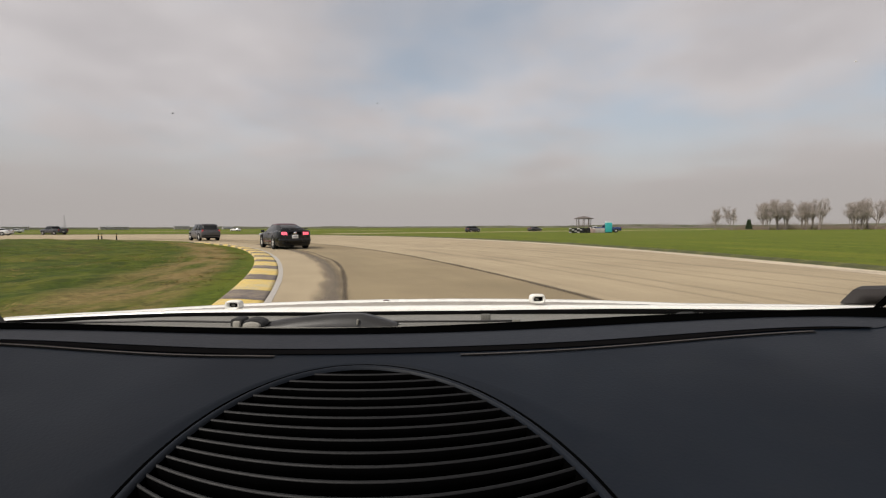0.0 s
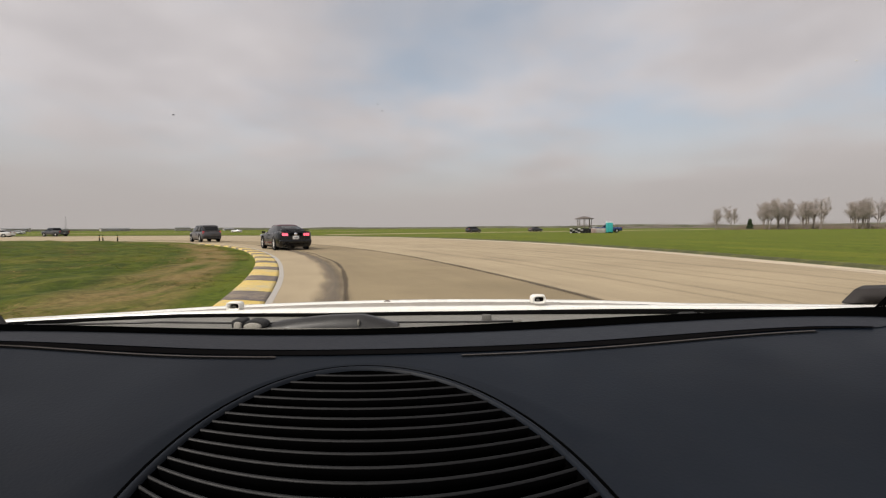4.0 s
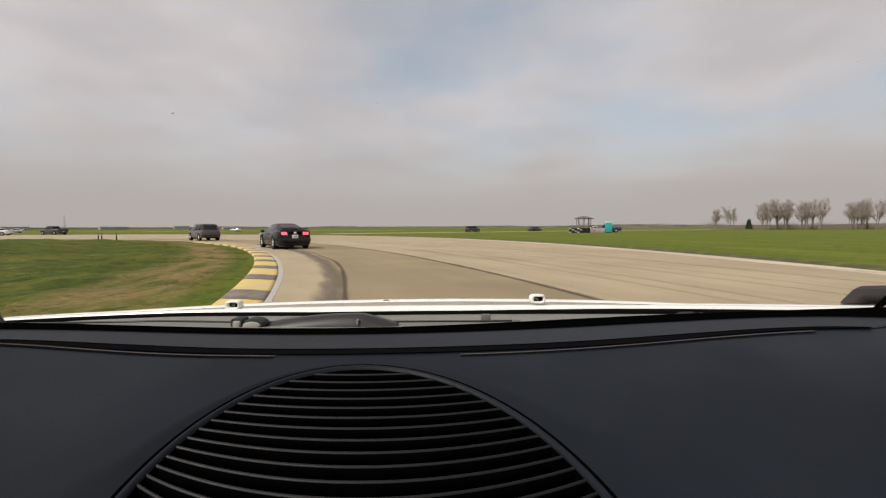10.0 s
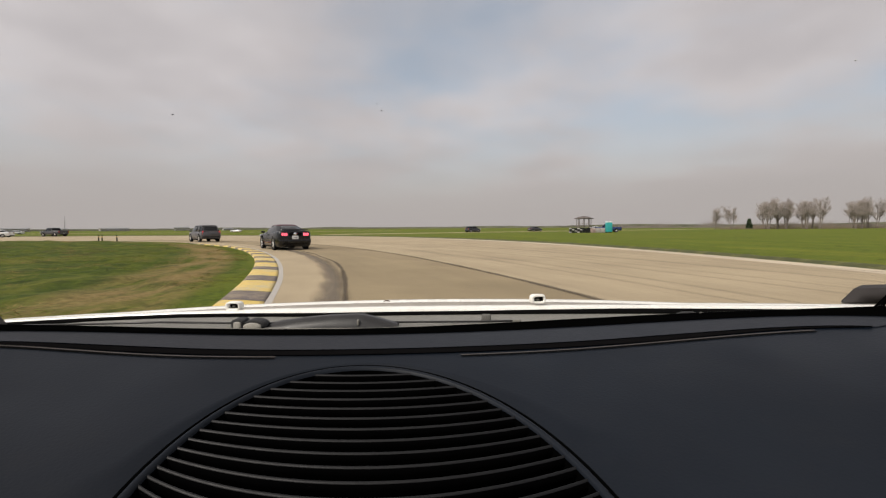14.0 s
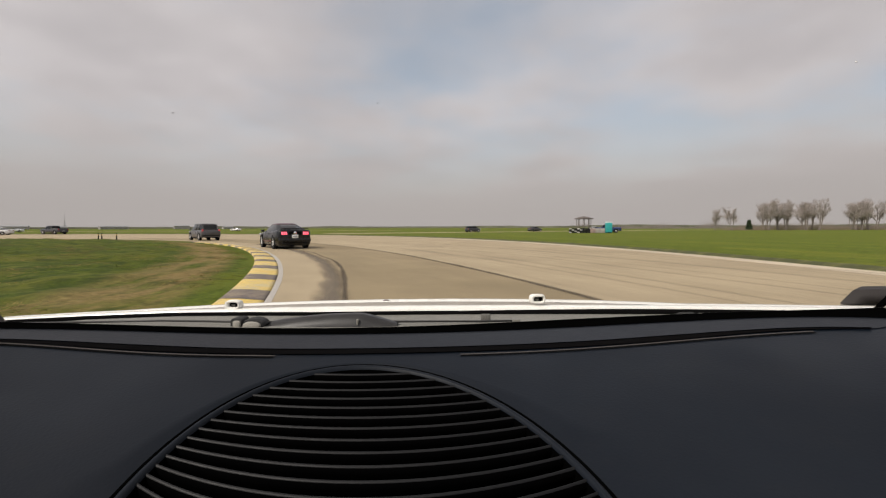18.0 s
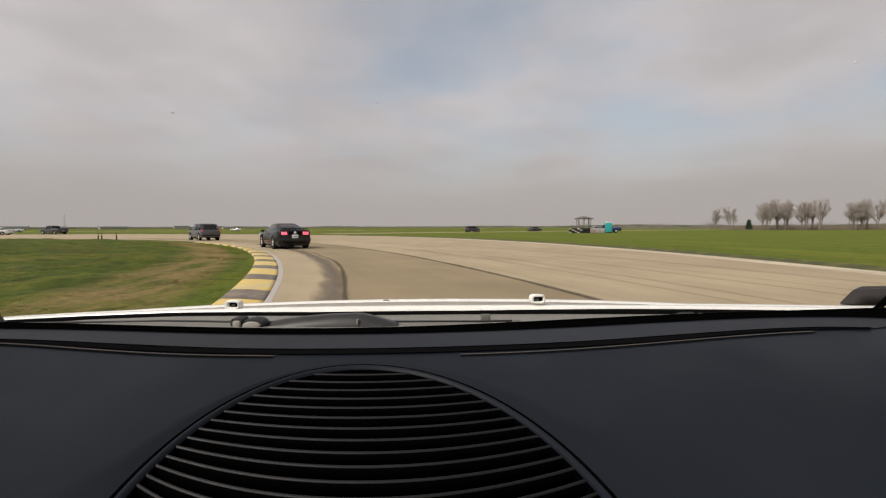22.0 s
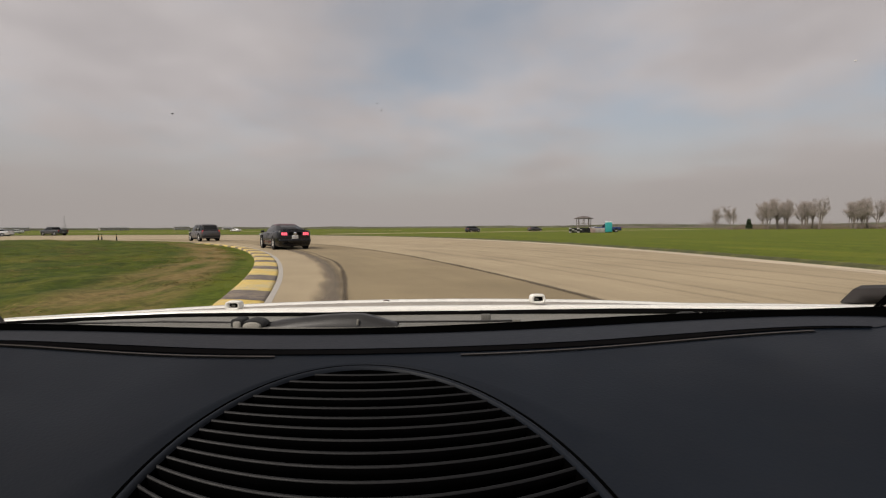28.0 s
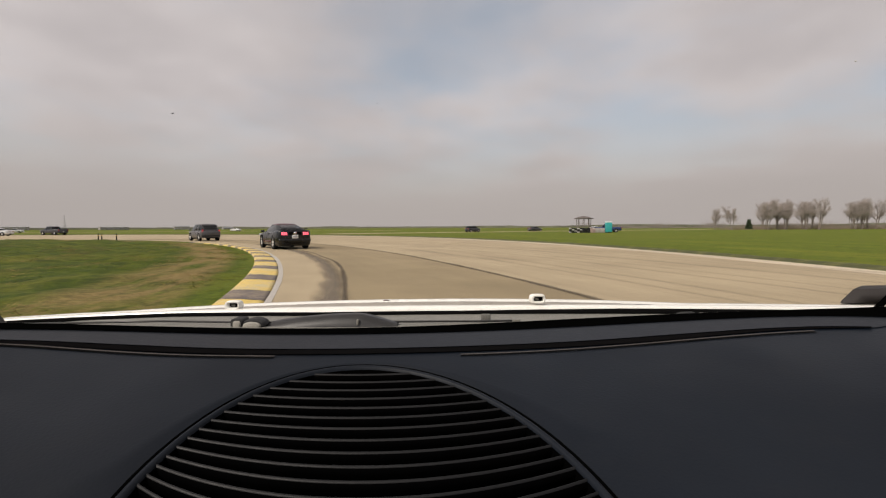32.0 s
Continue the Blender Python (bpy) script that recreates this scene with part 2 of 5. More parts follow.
RUBBER = plain("rubber", (0.018, 0.018, 0.018), 0.85)
GLASS = glass_material("windscreen_glass")
LINING = plain("headlining", (0.16, 0.155, 0.15), 0.95, bump=0.3)
GRASS = grass_material()
CONCRETE = road_material("track_surface", (0.435, 0.35, 0.228, 1), (0.145, 0.11, 0.075, 1), 0.5)
PATCH = road_material("resurfaced_strip", (0.315, 0.247, 0.148, 1), (0.11, 0.085, 0.054, 1), 0.4)
SEAM = road_material("tar_seam", (0.105, 0.082, 0.058, 1), (0.07, 0.054, 0.040, 1), 0.6, soft=0.66)
PALE_EDGE = road_material("pale_concrete_edge", (0.60, 0.51, 0.38, 1), (0.36, 0.29, 0.21, 1), 0.2)
FAINT = road_material("faint_rubber_marks", (0.27, 0.215, 0.15, 1), (0.14, 0.11, 0.085, 1), 0.7, soft=0.16)
SKID = road_material("rubber_marks", (0.20, 0.165, 0.13, 1), (0.12, 0.098, 0.08, 1), 0.8, soft=0.62)
YELLOW = worn_paint("yellow_kerb_paint", (0.62, 0.45, 0.125, 1), (0.50, 0.42, 0.25, 1), 0.46)
DARK_KERB = worn_paint("dark_kerb_paint", (0.115, 0.095, 0.092, 1), (0.23, 0.185, 0.135, 1), 0.45)
PALE_LINE = worn_paint("pale_edge_line", (0.40, 0.37, 0.33, 1), (0.26, 0.225, 0.18, 1), 0.55)


# ---- mesh helpers ----
def part(name, bm, mat, parent=None, label="", smooth=True):
    me = bpy.data.meshes.new(name)
    bm.normal_update()
    bm.to_mesh(me)
    bm.free()
    for p in me.polygons:
        p.use_smooth = smooth
    for one in (mat if isinstance(mat, (list, tuple)) else [mat]):
        me.materials.append(one)
    ob = new(name, me)
    ob.parent = parent
    return tagged(ob, label)


def thing(name, label, category, m=None, group="", kind=""):
    ob = new(name)
    ob.empty_display_size = 0.2
    if m is not None:
        ob.matrix_basis = m
    return tagged(ob, label, category, group, kind)


def poly(c, x):
    return sum(k * x ** i for i, k in enumerate(c))


def sheet(rows, closed=False):
    """A mesh through rows of points."""
    bm = bmesh.new()
    grid = [[bm.verts.new(p) for p in row] for row in rows]
    for a, b in zip(grid, grid[1:]):
        n = len(a)
        for i in range(n if closed else n - 1):
            j = (i + 1) % n
            bm.faces.new((a[i], a[j], b[j], b[i]))
    return bm


def thicken(bm, d):
    bmesh.ops.recalc_face_normals(bm, faces=bm.faces)
    bmesh.ops.solidify(bm, geom=bm.faces[:], thickness=d)
    return bm


def box(sx, sy, sz, at=(0, 0, 0), bevel=0.0, turn=None, segments=2):
    bm = bmesh.new()
    bmesh.ops.create_cube(bm, size=1.0, matrix=Matrix.Diagonal((sx, sy, sz, 1)))
    if bevel:
        bmesh.ops.bevel(bm, geom=bm.edges[:], offset=bevel, segments=segments, affect="EDGES", profile=0.5)
    bm.transform(Matrix.Translation(at) @ (turn or Matrix.Identity(4)))
    return bm


def tube(points, radii, sides=10, cap=True):
    """A round bar along points."""
    bm = bmesh.new()
    rings, pts = [], [Vector(p) for p in points]
    if not isinstance(radii, (list, tuple)):
        radii = [radii] * len(pts)
    for i, p in enumerate(pts):
        d = (pts[min(i + 1, len(pts) - 1)] - pts[max(i - 1, 0)]).normalized()
        q = d.to_track_quat("Z", "Y").to_matrix()
        rings.append([bm.verts.new(p + q @ Vector((math.cos(a) * radii[i], math.sin(a) * radii[i], 0))) for a in [2 * math.pi * k / sides for k in range(sides)]])
    for a, b in zip(rings, rings[1:]):
        for k in range(sides):
            bm.faces.new((a[k], a[(k + 1) % sides], b[(k + 1) % sides], b[k]))
    if cap:
        bm.faces.new(rings[0][::-1])
        bm.faces.new(rings[-1])
    return bm


# ---- ground and track ----
HUB = Vector((-47.5, 2.0, 0))    # centre of the bend


def inner(th):
    """Radius of the track's inner edge at an angle in degrees round the hub."""
    k = 0.003 if th < 31 else 0.0012
    return min(43.18 + k * (th - 31) ** 2, 47.5)


def outer(th):
    th = max(-25.0, min(th, 130.0))
    return 58.6 + 0.075 * th + 0.0021 * th * th


def on_track(th, off, z=0.0):
    r, a = inner(th) + off, radians(th)
    return HUB + Vector((r * math.cos(a), r * math.sin(a), z))


def strip(name, mat, th0, th1, lo, hi, z, parent=None, label="", across=1, wobble=0.0, seed=0):
    """A band of pavement between two offsets from the inner edge; lo and hi may be functions of the angle."""
    n = max(4, int(abs(th1 - th0) / 0.3))
    bm = bmesh.new()
    uv = bm.loops.layers.uv.new("UVMap")
    share = bm.verts.layers.float_vector.new("Across")
    rows = []
    for i in range(n + 1):
        th = th0 + (th1 - th0) * i / n
        a = lo(th) if callable(lo) else lo
        b = hi(th) if callable(hi) else hi
        a += wobble * noise.noise((th * 0.22, seed, 0.3))
        b += wobble * noise.noise((th * 0.22, seed, 7.3))
        rows.append([(bm.verts.new(on_track(th, a + (b - a) * k / across, z)), (radians(th) * 50, a + (b - a) * k / across)) for k in range(across + 1)])
    for row in rows:
        for k, (vert, _) in enumerate(row):
            vert[share] = (k / across, 0, 0)
    for r0, r1 in zip(rows, rows[1:]):
        for k in range(across):
            quad = (r0[k], r0[k + 1], r1[k + 1], r1[k])
            f = bm.faces.new([q[0] for q in quad])
            for loop, q in zip(f.loops, quad):
                loop[uv].uv = q[1]
    return part(name, bm, mat, parent, label)


def build_ground():
    bm = bmesh.new()
    uv = bm.loops.layers.uv.new("UVMap")
    count = 900
    offs = [-40, -36, -32, -29] + [-26 + 0.35 * i for i in range(73)] + [-0.2]
    spots = []
    for off in offs + [60, 75, 90, 110, 140, 180, 240, 330, 480, 700, 1100, 1800, 3000, 4600]:
        row = []
        for k in range(count):
            th = -180 + 360 * k / count
            a = radians(th)
            r = off if off > 0 else inner(th) + off
            x, y, z = HUB.x + r * math.cos(a), HUB.y + r * math.sin(a), -0.03
            if -26 < off < 0:
                # uneven turf: low hummocks that die out towards the kerb
                rise = max(0.0, min(1.0, (-0.9 - off) / 2.5)) * max(0.0, min(1.0, (off + 26) / 6))
                z += rise * (0.09 + 0.13 * noise.noise((x * 0.23, y * 0.23, 1.0)) + 0.11 * noise.noise((x * 0.7, y * 0.7, 2.0)) + 0.05 * noise.noise((x * 1.9, y * 1.9, 4.0)))
            row.append((bm.verts.new((x, y, max(z, -0.06))), (th, min(r - inner(th), 30.0))))
        spots.append(row)
    mid = (bm.verts.new((HUB.x, HUB.y, -0.03)), (0.0, -45.0))

    def face(*quad):
        f = bm.faces.new([q[0] for q in quad])
        for loop, q in zip(f.loops, quad):
            loop[uv].uv = q[1]
    for k in range(count):
        face(mid, spots[0][k], spots[0][(k + 1) % count])
    for a, b in zip(spots, spots[1:]):
        for k in range(count):
            face(a[k], b[k], b[(k + 1) % count], a[(k + 1) % count])
    tagged(part("ground", bm, GRASS), "flat green grass with dry straw-coloured patches beside the track", "grass", kind="structure")
    road = strip("road", CONCRETE, -75, 150, -0.13, lambda th: outer(th) - inner(th), 0.0, across=6)
    tagged(road, "pale sun-bleached race track pavement with dark tyre marks", "race track", kind="structure")
    strip("tar_seam", SEAM, -75, 62, 4.88, 5.16, 0.008, road, "dark tar seam", 4, 0.05, 2)

    def drift(th):
        # the driven line swings closer to the kerb on the way in
        return -0.55 * max(0.0, min(1.3, (17 - th) / 11)) ** 1.3
    strip("resurfaced_strip", PATCH, -75, 75, lambda th: 1.40 + drift(th), lambda th: 5.0, 0.004, road, "brownish resurfaced strip along the bend", 2, 0.10, 1)
    strip("rubber_mark", SKID, -40, 40, lambda th: 1.02 + drift(th), lambda th: 1.74 + drift(th), 0.009, road, "dark rubber marks", 6, 0.16, 3)
    strip("tar_seam", SEAM, -40, 30, lambda th: 1.66 + drift(th), lambda th: 1.80 + drift(th), 0.010, road, "dark tar seam", 4, 0.16, 13)
    for k, (a, b, off, w) in enumerate(((-60, 27, 6.9, 0.10), (-60, 19, 7.6, 0.16), (-60, 42, 9.2, 0.12), (-50, 60, 10.1, 0.08), (-50, 30, 11.5, 0.22), (-60, 36, 12.9, 0.10), (-60, 22, 14.0, 0.14))):
        strip("rubber_mark", FAINT, a, b, off, off + 2.2 * w, 0.005, road, "faint rubber marks", 4, 0.16, 4 + k)
    strip("edge_strip", PALE_EDGE, -75, 130, lambda th: outer(th) - inner(th) - 0.95, lambda th: outer(th) - inner(th) - 0.02, 0.004, road, "pale concrete edge strip", 1, 0.06, 17)
    strip("edge_line", PALE_LINE, -30, 46, -0.125, 0.00, 0.005, road, "pale painted edge line", 1, 0.03, 9)


    soil = worn_paint("verge_soil", (0.052, 0.056, 0.014, 1), (0.12, 0.115, 0.03, 1), 0.47)
    rows, ths = [], [-75 + 0.5 * i for i in range(430)]
    for off, z in ((-0.06, -0.02), (0.10, 0.05), (0.30, 0.11), (0.9, 0.115), (1.8, 0.07), (3.4, -0.035)):
        rows.append([tuple(on_track(th, outer(th) - inner(th) + off + 0.10 * noise.noise((th * 1.7, off, 3.0)), z + (0.03 * noise.noise((th * 2.3, 5.0, off)) if 0 < z else 0))) for th in ths])
    bm = sheet(rows)
    bm.faces.index_update()
    for f in bm.faces:
        f.material_index = 1 if f.index < 2 * (len(ths) - 1) else 0
    verge = part("verge", bm, (GRASS, soil))
    tagged(verge, "low grassy verge with a dark soil edge beside the track", "verge", kind="structure")


build_ground()


# ---- the car that carries the camera ----
def dash_z(x, y):
    # the panel rises towards the screen and the sides
    return 0.99 + 0.15 * (y - 0.2) + 0.2 * x * x


FRIT_LOW = (0.4730, 0.0681, -0.2951, -0.1675, 0.4390, -0.3596, -4.9915)
FRIT_TOP = (0.4953, 0.0978, -0.2927, -0.5654, -0.4634, 1.3026)
GROOVE = (0.4307, 0.0563, -0.2904, 0.1611, 1.9602, -2.6693, -10.8802, 3.9439)
LIP = (1.0104, 0.0040, -0.0187, 0.0080)
CREST = (1.0150, 0.0018, -0.0512)
GRILLE = (-0.0391, 0.2061, 0.1361, 0.1936, radians(18))     # centre, half axes, turn


def grille_edge(a, grow=0.0):
    cx, cy, ra, rb, turn = GRILLE
    u, v = (ra + grow) * math.cos(a), (rb + grow) * math.sin(a)
    return cx + u * math.cos(turn) - v * math.sin(turn), cy + u * math.sin(turn) + v * math.cos(turn)


def on_dash(x, y, up=0.0):
    return (x, y, dash_z(x, y) + up)


def ribbon(low, top, x0, x1, up, n=60, up2=None):
    xs = [x0 + (x1 - x0) * i / n for i in range(n + 1)]
    return sheet([[on_dash(x, low(x), up) for x in xs], [on_dash(x, top(x), up if up2 is None else up2) for x in xs]])


own = thing("car", "white sports car with a charcoal plastic dashboard, seen from inside", "car")


def build_dashboard():
    # the moulded top, with the opening for the loudspeaker left free
    n, rows = 192, []
    steps = [0.0, 0.015, 0.04, 0.07, 0.11, 0.15, 0.2, 0.25, 0.3, 0.36, 0.42, 0.5, 0.58, 0.66, 0.75, 0.84, 0.93, 1.0]
    for s in steps:
        row = []
        for i in range(n):
            a = 2 * math.pi * i / n
            ex, ey = grille_edge(a, 0.0032)
            dx, dy = math.cos(a), math.sin(a)
            # where the ray from the opening meets the panel's outline
            lo, hi = 0.0, 3.0
            for _ in range(30):
                mid = (lo + hi) / 2
                x, y = ex + dx * mid, ey + dy * mid
                inside = abs(x) < 0.74 and -0.12 < y < poly(FRIT_LOW, max(-0.46, min(0.46, x))) + 0.012
                lo, hi = (mid, hi) if inside else (lo, mid)
            x, y = ex + dx * lo * s, ey + dy * lo * s
            row.append(on_dash(x, y, -0.004 * (1 - s) if s < 0.03 else 0.0))
        rows.append(row)
    bm = sheet(rows, closed=True)
    bmesh.ops.recalc_face_normals(bm, faces=bm.faces)
    dash = part("dashboard", bm, DASH, own, "charcoal grained plastic dashboard top")
    # fascia below the near edge
    bm = sheet([[(x, -0.12, dash_z(x, -0.12) - d) for x in np.linspace(-0.74, 0.74, 25)] for d in (0.0, 0.02, 0.3)])
    part("fascia", bm, DASH, dash)
    # dark defroster slot across the panel, its lip, and the two thin lines before it
    x0, x1 = -0.415, 0.405

    def wide(x):
        return min(1.0, 0.45 + 4.0 * max(0.0, x + 0.42), 0.30 + 5.0 * max(0.0, 0.36 - x), max(0.08, 8.0 * (x1 + 0.004 - x)))
    part("defroster_slot", ribbon(lambda x: poly(GROOVE, x) - 0.0052 * wide(x), lambda x: poly(GROOVE, x) + 0.0048 * wide(x), x0, x1, 0.0015), SLOT, dash, "narrow black defroster slot")
    part("slot_lip", ribbon(lambda x: poly(GROOVE, x) + 0.0048 * wide(x), lambda x: poly(GROOVE, x) + 0.0048 * wide(x) + 0.0025, x0, x1, 0.0024, up2=0.0002), DASH, dash)
    for c, a, b in (((0.3616, -1.0008, -7.0886, -19.0425, -18.4472), -0.405, -0.1625), ((0.4193, 0.0533, -0.2862, 1.4697, -3.5165), 0.0170, 0.3600)):
        part("seam_line", ribbon(lambda x: poly(c, x) - 0.0006, lambda x: poly(c, x) + 0.0012, a, b, 0.0012), MOULDING, dash, "thin pale moulding line")
        part("seam_shadow", ribbon(lambda x: poly(c, x) - 0.0030, lambda x: poly(c, x) - 0.0006, a, b, 0.0008), BLACK, dash)
    # smooth band between the slot and the glass, tipped up towards the cabin; its lighter colour stands for sky sheen
    part("screen_trim", ribbon(lambda x: poly(GROOVE, min(x, 0.405)) + 0.0075 * wide(min(x, 0.405)), lambda x: poly(FRIT_LOW, x) + 0.004, -0.455, 0.455, 0.0008, up2=0.0022), DASH_LIT, dash, "smooth charcoal dashboard band at the foot of the glass, lightened for sky sheen")
    # black ceramic border of the windscreen
    low = lambda x: poly(FRIT_LOW, x)
    top = lambda x: poly(FRIT_TOP, x) + 0.0
    part("screen_border", ribbon(low, top, -0.47, 0.455, 0.003, up2=0.002), FRIT_AND_SHADE, own, "black border at the foot of the windscreen")


build_dashboard()


def build_grille():
    def hoop(*rows):
        return sheet([[on_dash(*grille_edge(2 * math.pi * i / 160, g), up) for i in range(160)] for g, up in rows], closed=True)
    grille = part("speaker_grille", hoop((0.0012, -0.008), (0.001, 0.0006), (-0.0005, 0.0016), (-0.0024, 0.0018), (-0.0036, 0.0004), (-0.0041, -0.0010)), DASH, own, "round black loudspeaker grille with curved slats")
    # inner wall and backing are nearly black to stand for shade in the opening
    part("well", hoop((-0.0041, -0.0010), (-0.0042, -0.004), (-0.0042, -0.03)), FRIT_AND_SHADE, grille)
    part("ring_gap", sheet([[on_dash(*grille_edge(2 * math.pi * i / 128, g), up) for i in range(128)] for g, up in ((0.0006, 0.0), (0.0014, 0.0010), (0.0034, 0.0006))], closed=True), FRIT_AND_SHADE, grille, "black gap round the rim")
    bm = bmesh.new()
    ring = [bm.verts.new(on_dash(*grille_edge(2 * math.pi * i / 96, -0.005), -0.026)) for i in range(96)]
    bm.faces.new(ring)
    part("backing", bm, FRIT_AND_SHADE, grille, "backing behind the slats, blackened for shade")
    cx, cy, ra, rb, turn = GRILLE
    # each slat's line across the opening: a cubic whose shape changes evenly from the far slat to the near one
    for k in range(-1, 27):
        q = max(0.0, min(k / 12, 1.1))
        drop = 0.3832 - 0.16119 * k / 12 + 0.0024 * q * q
        c1, c2, c3 = 0.00929 - 0.00681 * q - 0.00144 * q * q, 0.00485 - 0.00255 * q + 0.01246 * q * q, -0.00094 + 0.00465 * q - 0.00473 * q * q
        line = []
        for i in range(301):
            x = -0.20 + 0.3 * i / 300
            w = (x + 0.05) / 0.1
            y = drop + c1 * w + c2 * w * w + c3 * w ** 3
            u, v = (x - cx) * math.cos(turn) + (y - cy) * math.sin(turn), -(x - cx) * math.sin(turn) + (y - cy) * math.cos(turn)
            if (u / (ra - 0.0012)) ** 2 + (v / (rb - 0.0012)) ** 2 < 1:
                line.append((x, y))
        if len(line) > 4:
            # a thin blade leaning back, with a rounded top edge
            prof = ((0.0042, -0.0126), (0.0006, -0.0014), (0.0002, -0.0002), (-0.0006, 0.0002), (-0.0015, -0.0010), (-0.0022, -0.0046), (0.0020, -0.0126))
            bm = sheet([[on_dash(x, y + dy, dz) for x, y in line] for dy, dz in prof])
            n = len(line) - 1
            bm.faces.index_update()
            # top edge lighter, face dimmer, sides black: shading put into the colours
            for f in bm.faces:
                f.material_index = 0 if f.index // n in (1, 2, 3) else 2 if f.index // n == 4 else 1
            part("slat", bm, (SLAT, FRIT_AND_SHADE, SLAT_SHADED), grille)


build_grille()


def thin(x):
    """How much the hood's edge thins towards the side."""
    return 0.0050 * max(0.0, min(1.0, (-0.22 - x) / 0.25))


def hood_row(x):
    """The hood's profile from the cowl forward at one place across."""
    lip = poly(LIP, x)
    crest = max(poly(CREST, x), lip - 0.004)
    pull = 0.06 * max(0.0, abs(x) - 0.3) ** 2
    y = 0.742 - pull
    d = thin(x) + 0.0028 * max(0.0, min(1.0, (x - 0.05) / 0.25))
    return [(x, y + 0.004, lip - 0.024), (x, y - 0.004, lip - 0.0092 + d), (x, y - 0.001, lip - 0.0050 + d), (x, y, lip - 0.0022 + d), (x, y + 0.004, lip + 0.0012 + 0.4 * d), (x, y + 0.012, lip + 0.0024),
            (x, y + 0.018, lip + 0.0012), (x, y + 0.022, lip - 0.002), (x, y + 0.052, crest - 0.0028), (x, y + 0.056, crest - 0.0008), (x, y + 0.062, crest + 0.0003),
            (x, y + 0.075, crest - 0.001), (x, y + 0.2, crest - 0.036), (x, y + 0.5, crest - 0.115), (x, y + 0.85, crest - 0.22), (x, y + 0.95, crest - 0.30), (x, y + 0.97, crest - 0.5)]


def build_hood():
    xs = [-0.815 + 1.63 * i / 64 for i in range(65)]
    rows = [hood_row(x) for x in xs]
    bm = sheet(rows)
    bm.faces.index_update()
    for f in bm.faces:
        f.material_index = 1 if f.index % 16 in (0, 1, 7) else 0
    bmesh.ops.recalc_face_normals(bm, faces=bm.faces)
    hood = part("hood", bm, (WHITE_PAINT, BLACK), own, "white painted hood")
    # added strip that gives the hood's duller band its beige-grey as flat colour
    strip_rows = [[(x, y - 0.004, z + 0.0004) for x, y, z in (row[7], row[8])] for row in rows if -0.58 < row[0][0] < 0.37]
    part("seal_strip", sheet(strip_rows), BEIGE_GREY, hood, "beige-grey band added along the hood's rear edge")
    # washer jets: a white rounded frame round a dark mouth
    for x, z in ((-0.372, 1.0148), (0.167, 1.0236)):
        y = 0.748
        bm = bmesh.new()
        out, inn = [], []
        for i in range(24):
            a = 2 * math.pi * i / 24
            sx, sz = math.copysign(abs(math.cos(a)) ** 0.45, math.cos(a)), math.copysign(abs(math.sin(a)) ** 0.6, math.sin(a))
            out.append((x + 0.0135 * sx, y + 0.01, z + 0.0084 * sz))
            inn.append((x + 0.0085 * sx + 0.001, y, z + 0.0044 * sz))
        bm.free()
        bm = sheet([[(px, py + 0.004, pz - 0.001) for px, py, pz in out], out, [(px, py - 0.012, pz) for px, py, pz in [(x + (q[0] - x) * 0.9, q[1], z + (q[2] - z) * 0.85) for q in out]], inn,
                    [(px, py + 0.012, pz) for px, py, pz in inn]], closed=True)
        bmesh.ops.recalc_face_normals(bm, faces=bm.faces)
        part("washer_jet", bm, WHITE_PAINT, hood, "white washer jet with a dark mouth")
        part("washer_mouth", box(0.018, 0.002, 0.009, (x, y + 0.008, z)), BLACK, hood)
        part("jet_nozzle", box(0.0065, 0.003, 0.0035, (x - 0.001, y + 0.006, z - 0.0012), 0.0008), GREY_PLASTIC, hood, "small grey spray nozzle")
    part("hood_bump", tube([(-0.112, 0.79, 1.0148), (-0.108, 0.79, 1.0158), (-0.104, 0.79, 1.0158), (-0.100, 0.79, 1.0148)], [0.0006, 0.0012, 0.0012, 0.0006], 8), plain("dull_brown_rubber", (0.09, 0.06, 0.05), 0.8), hood)


build_hood()


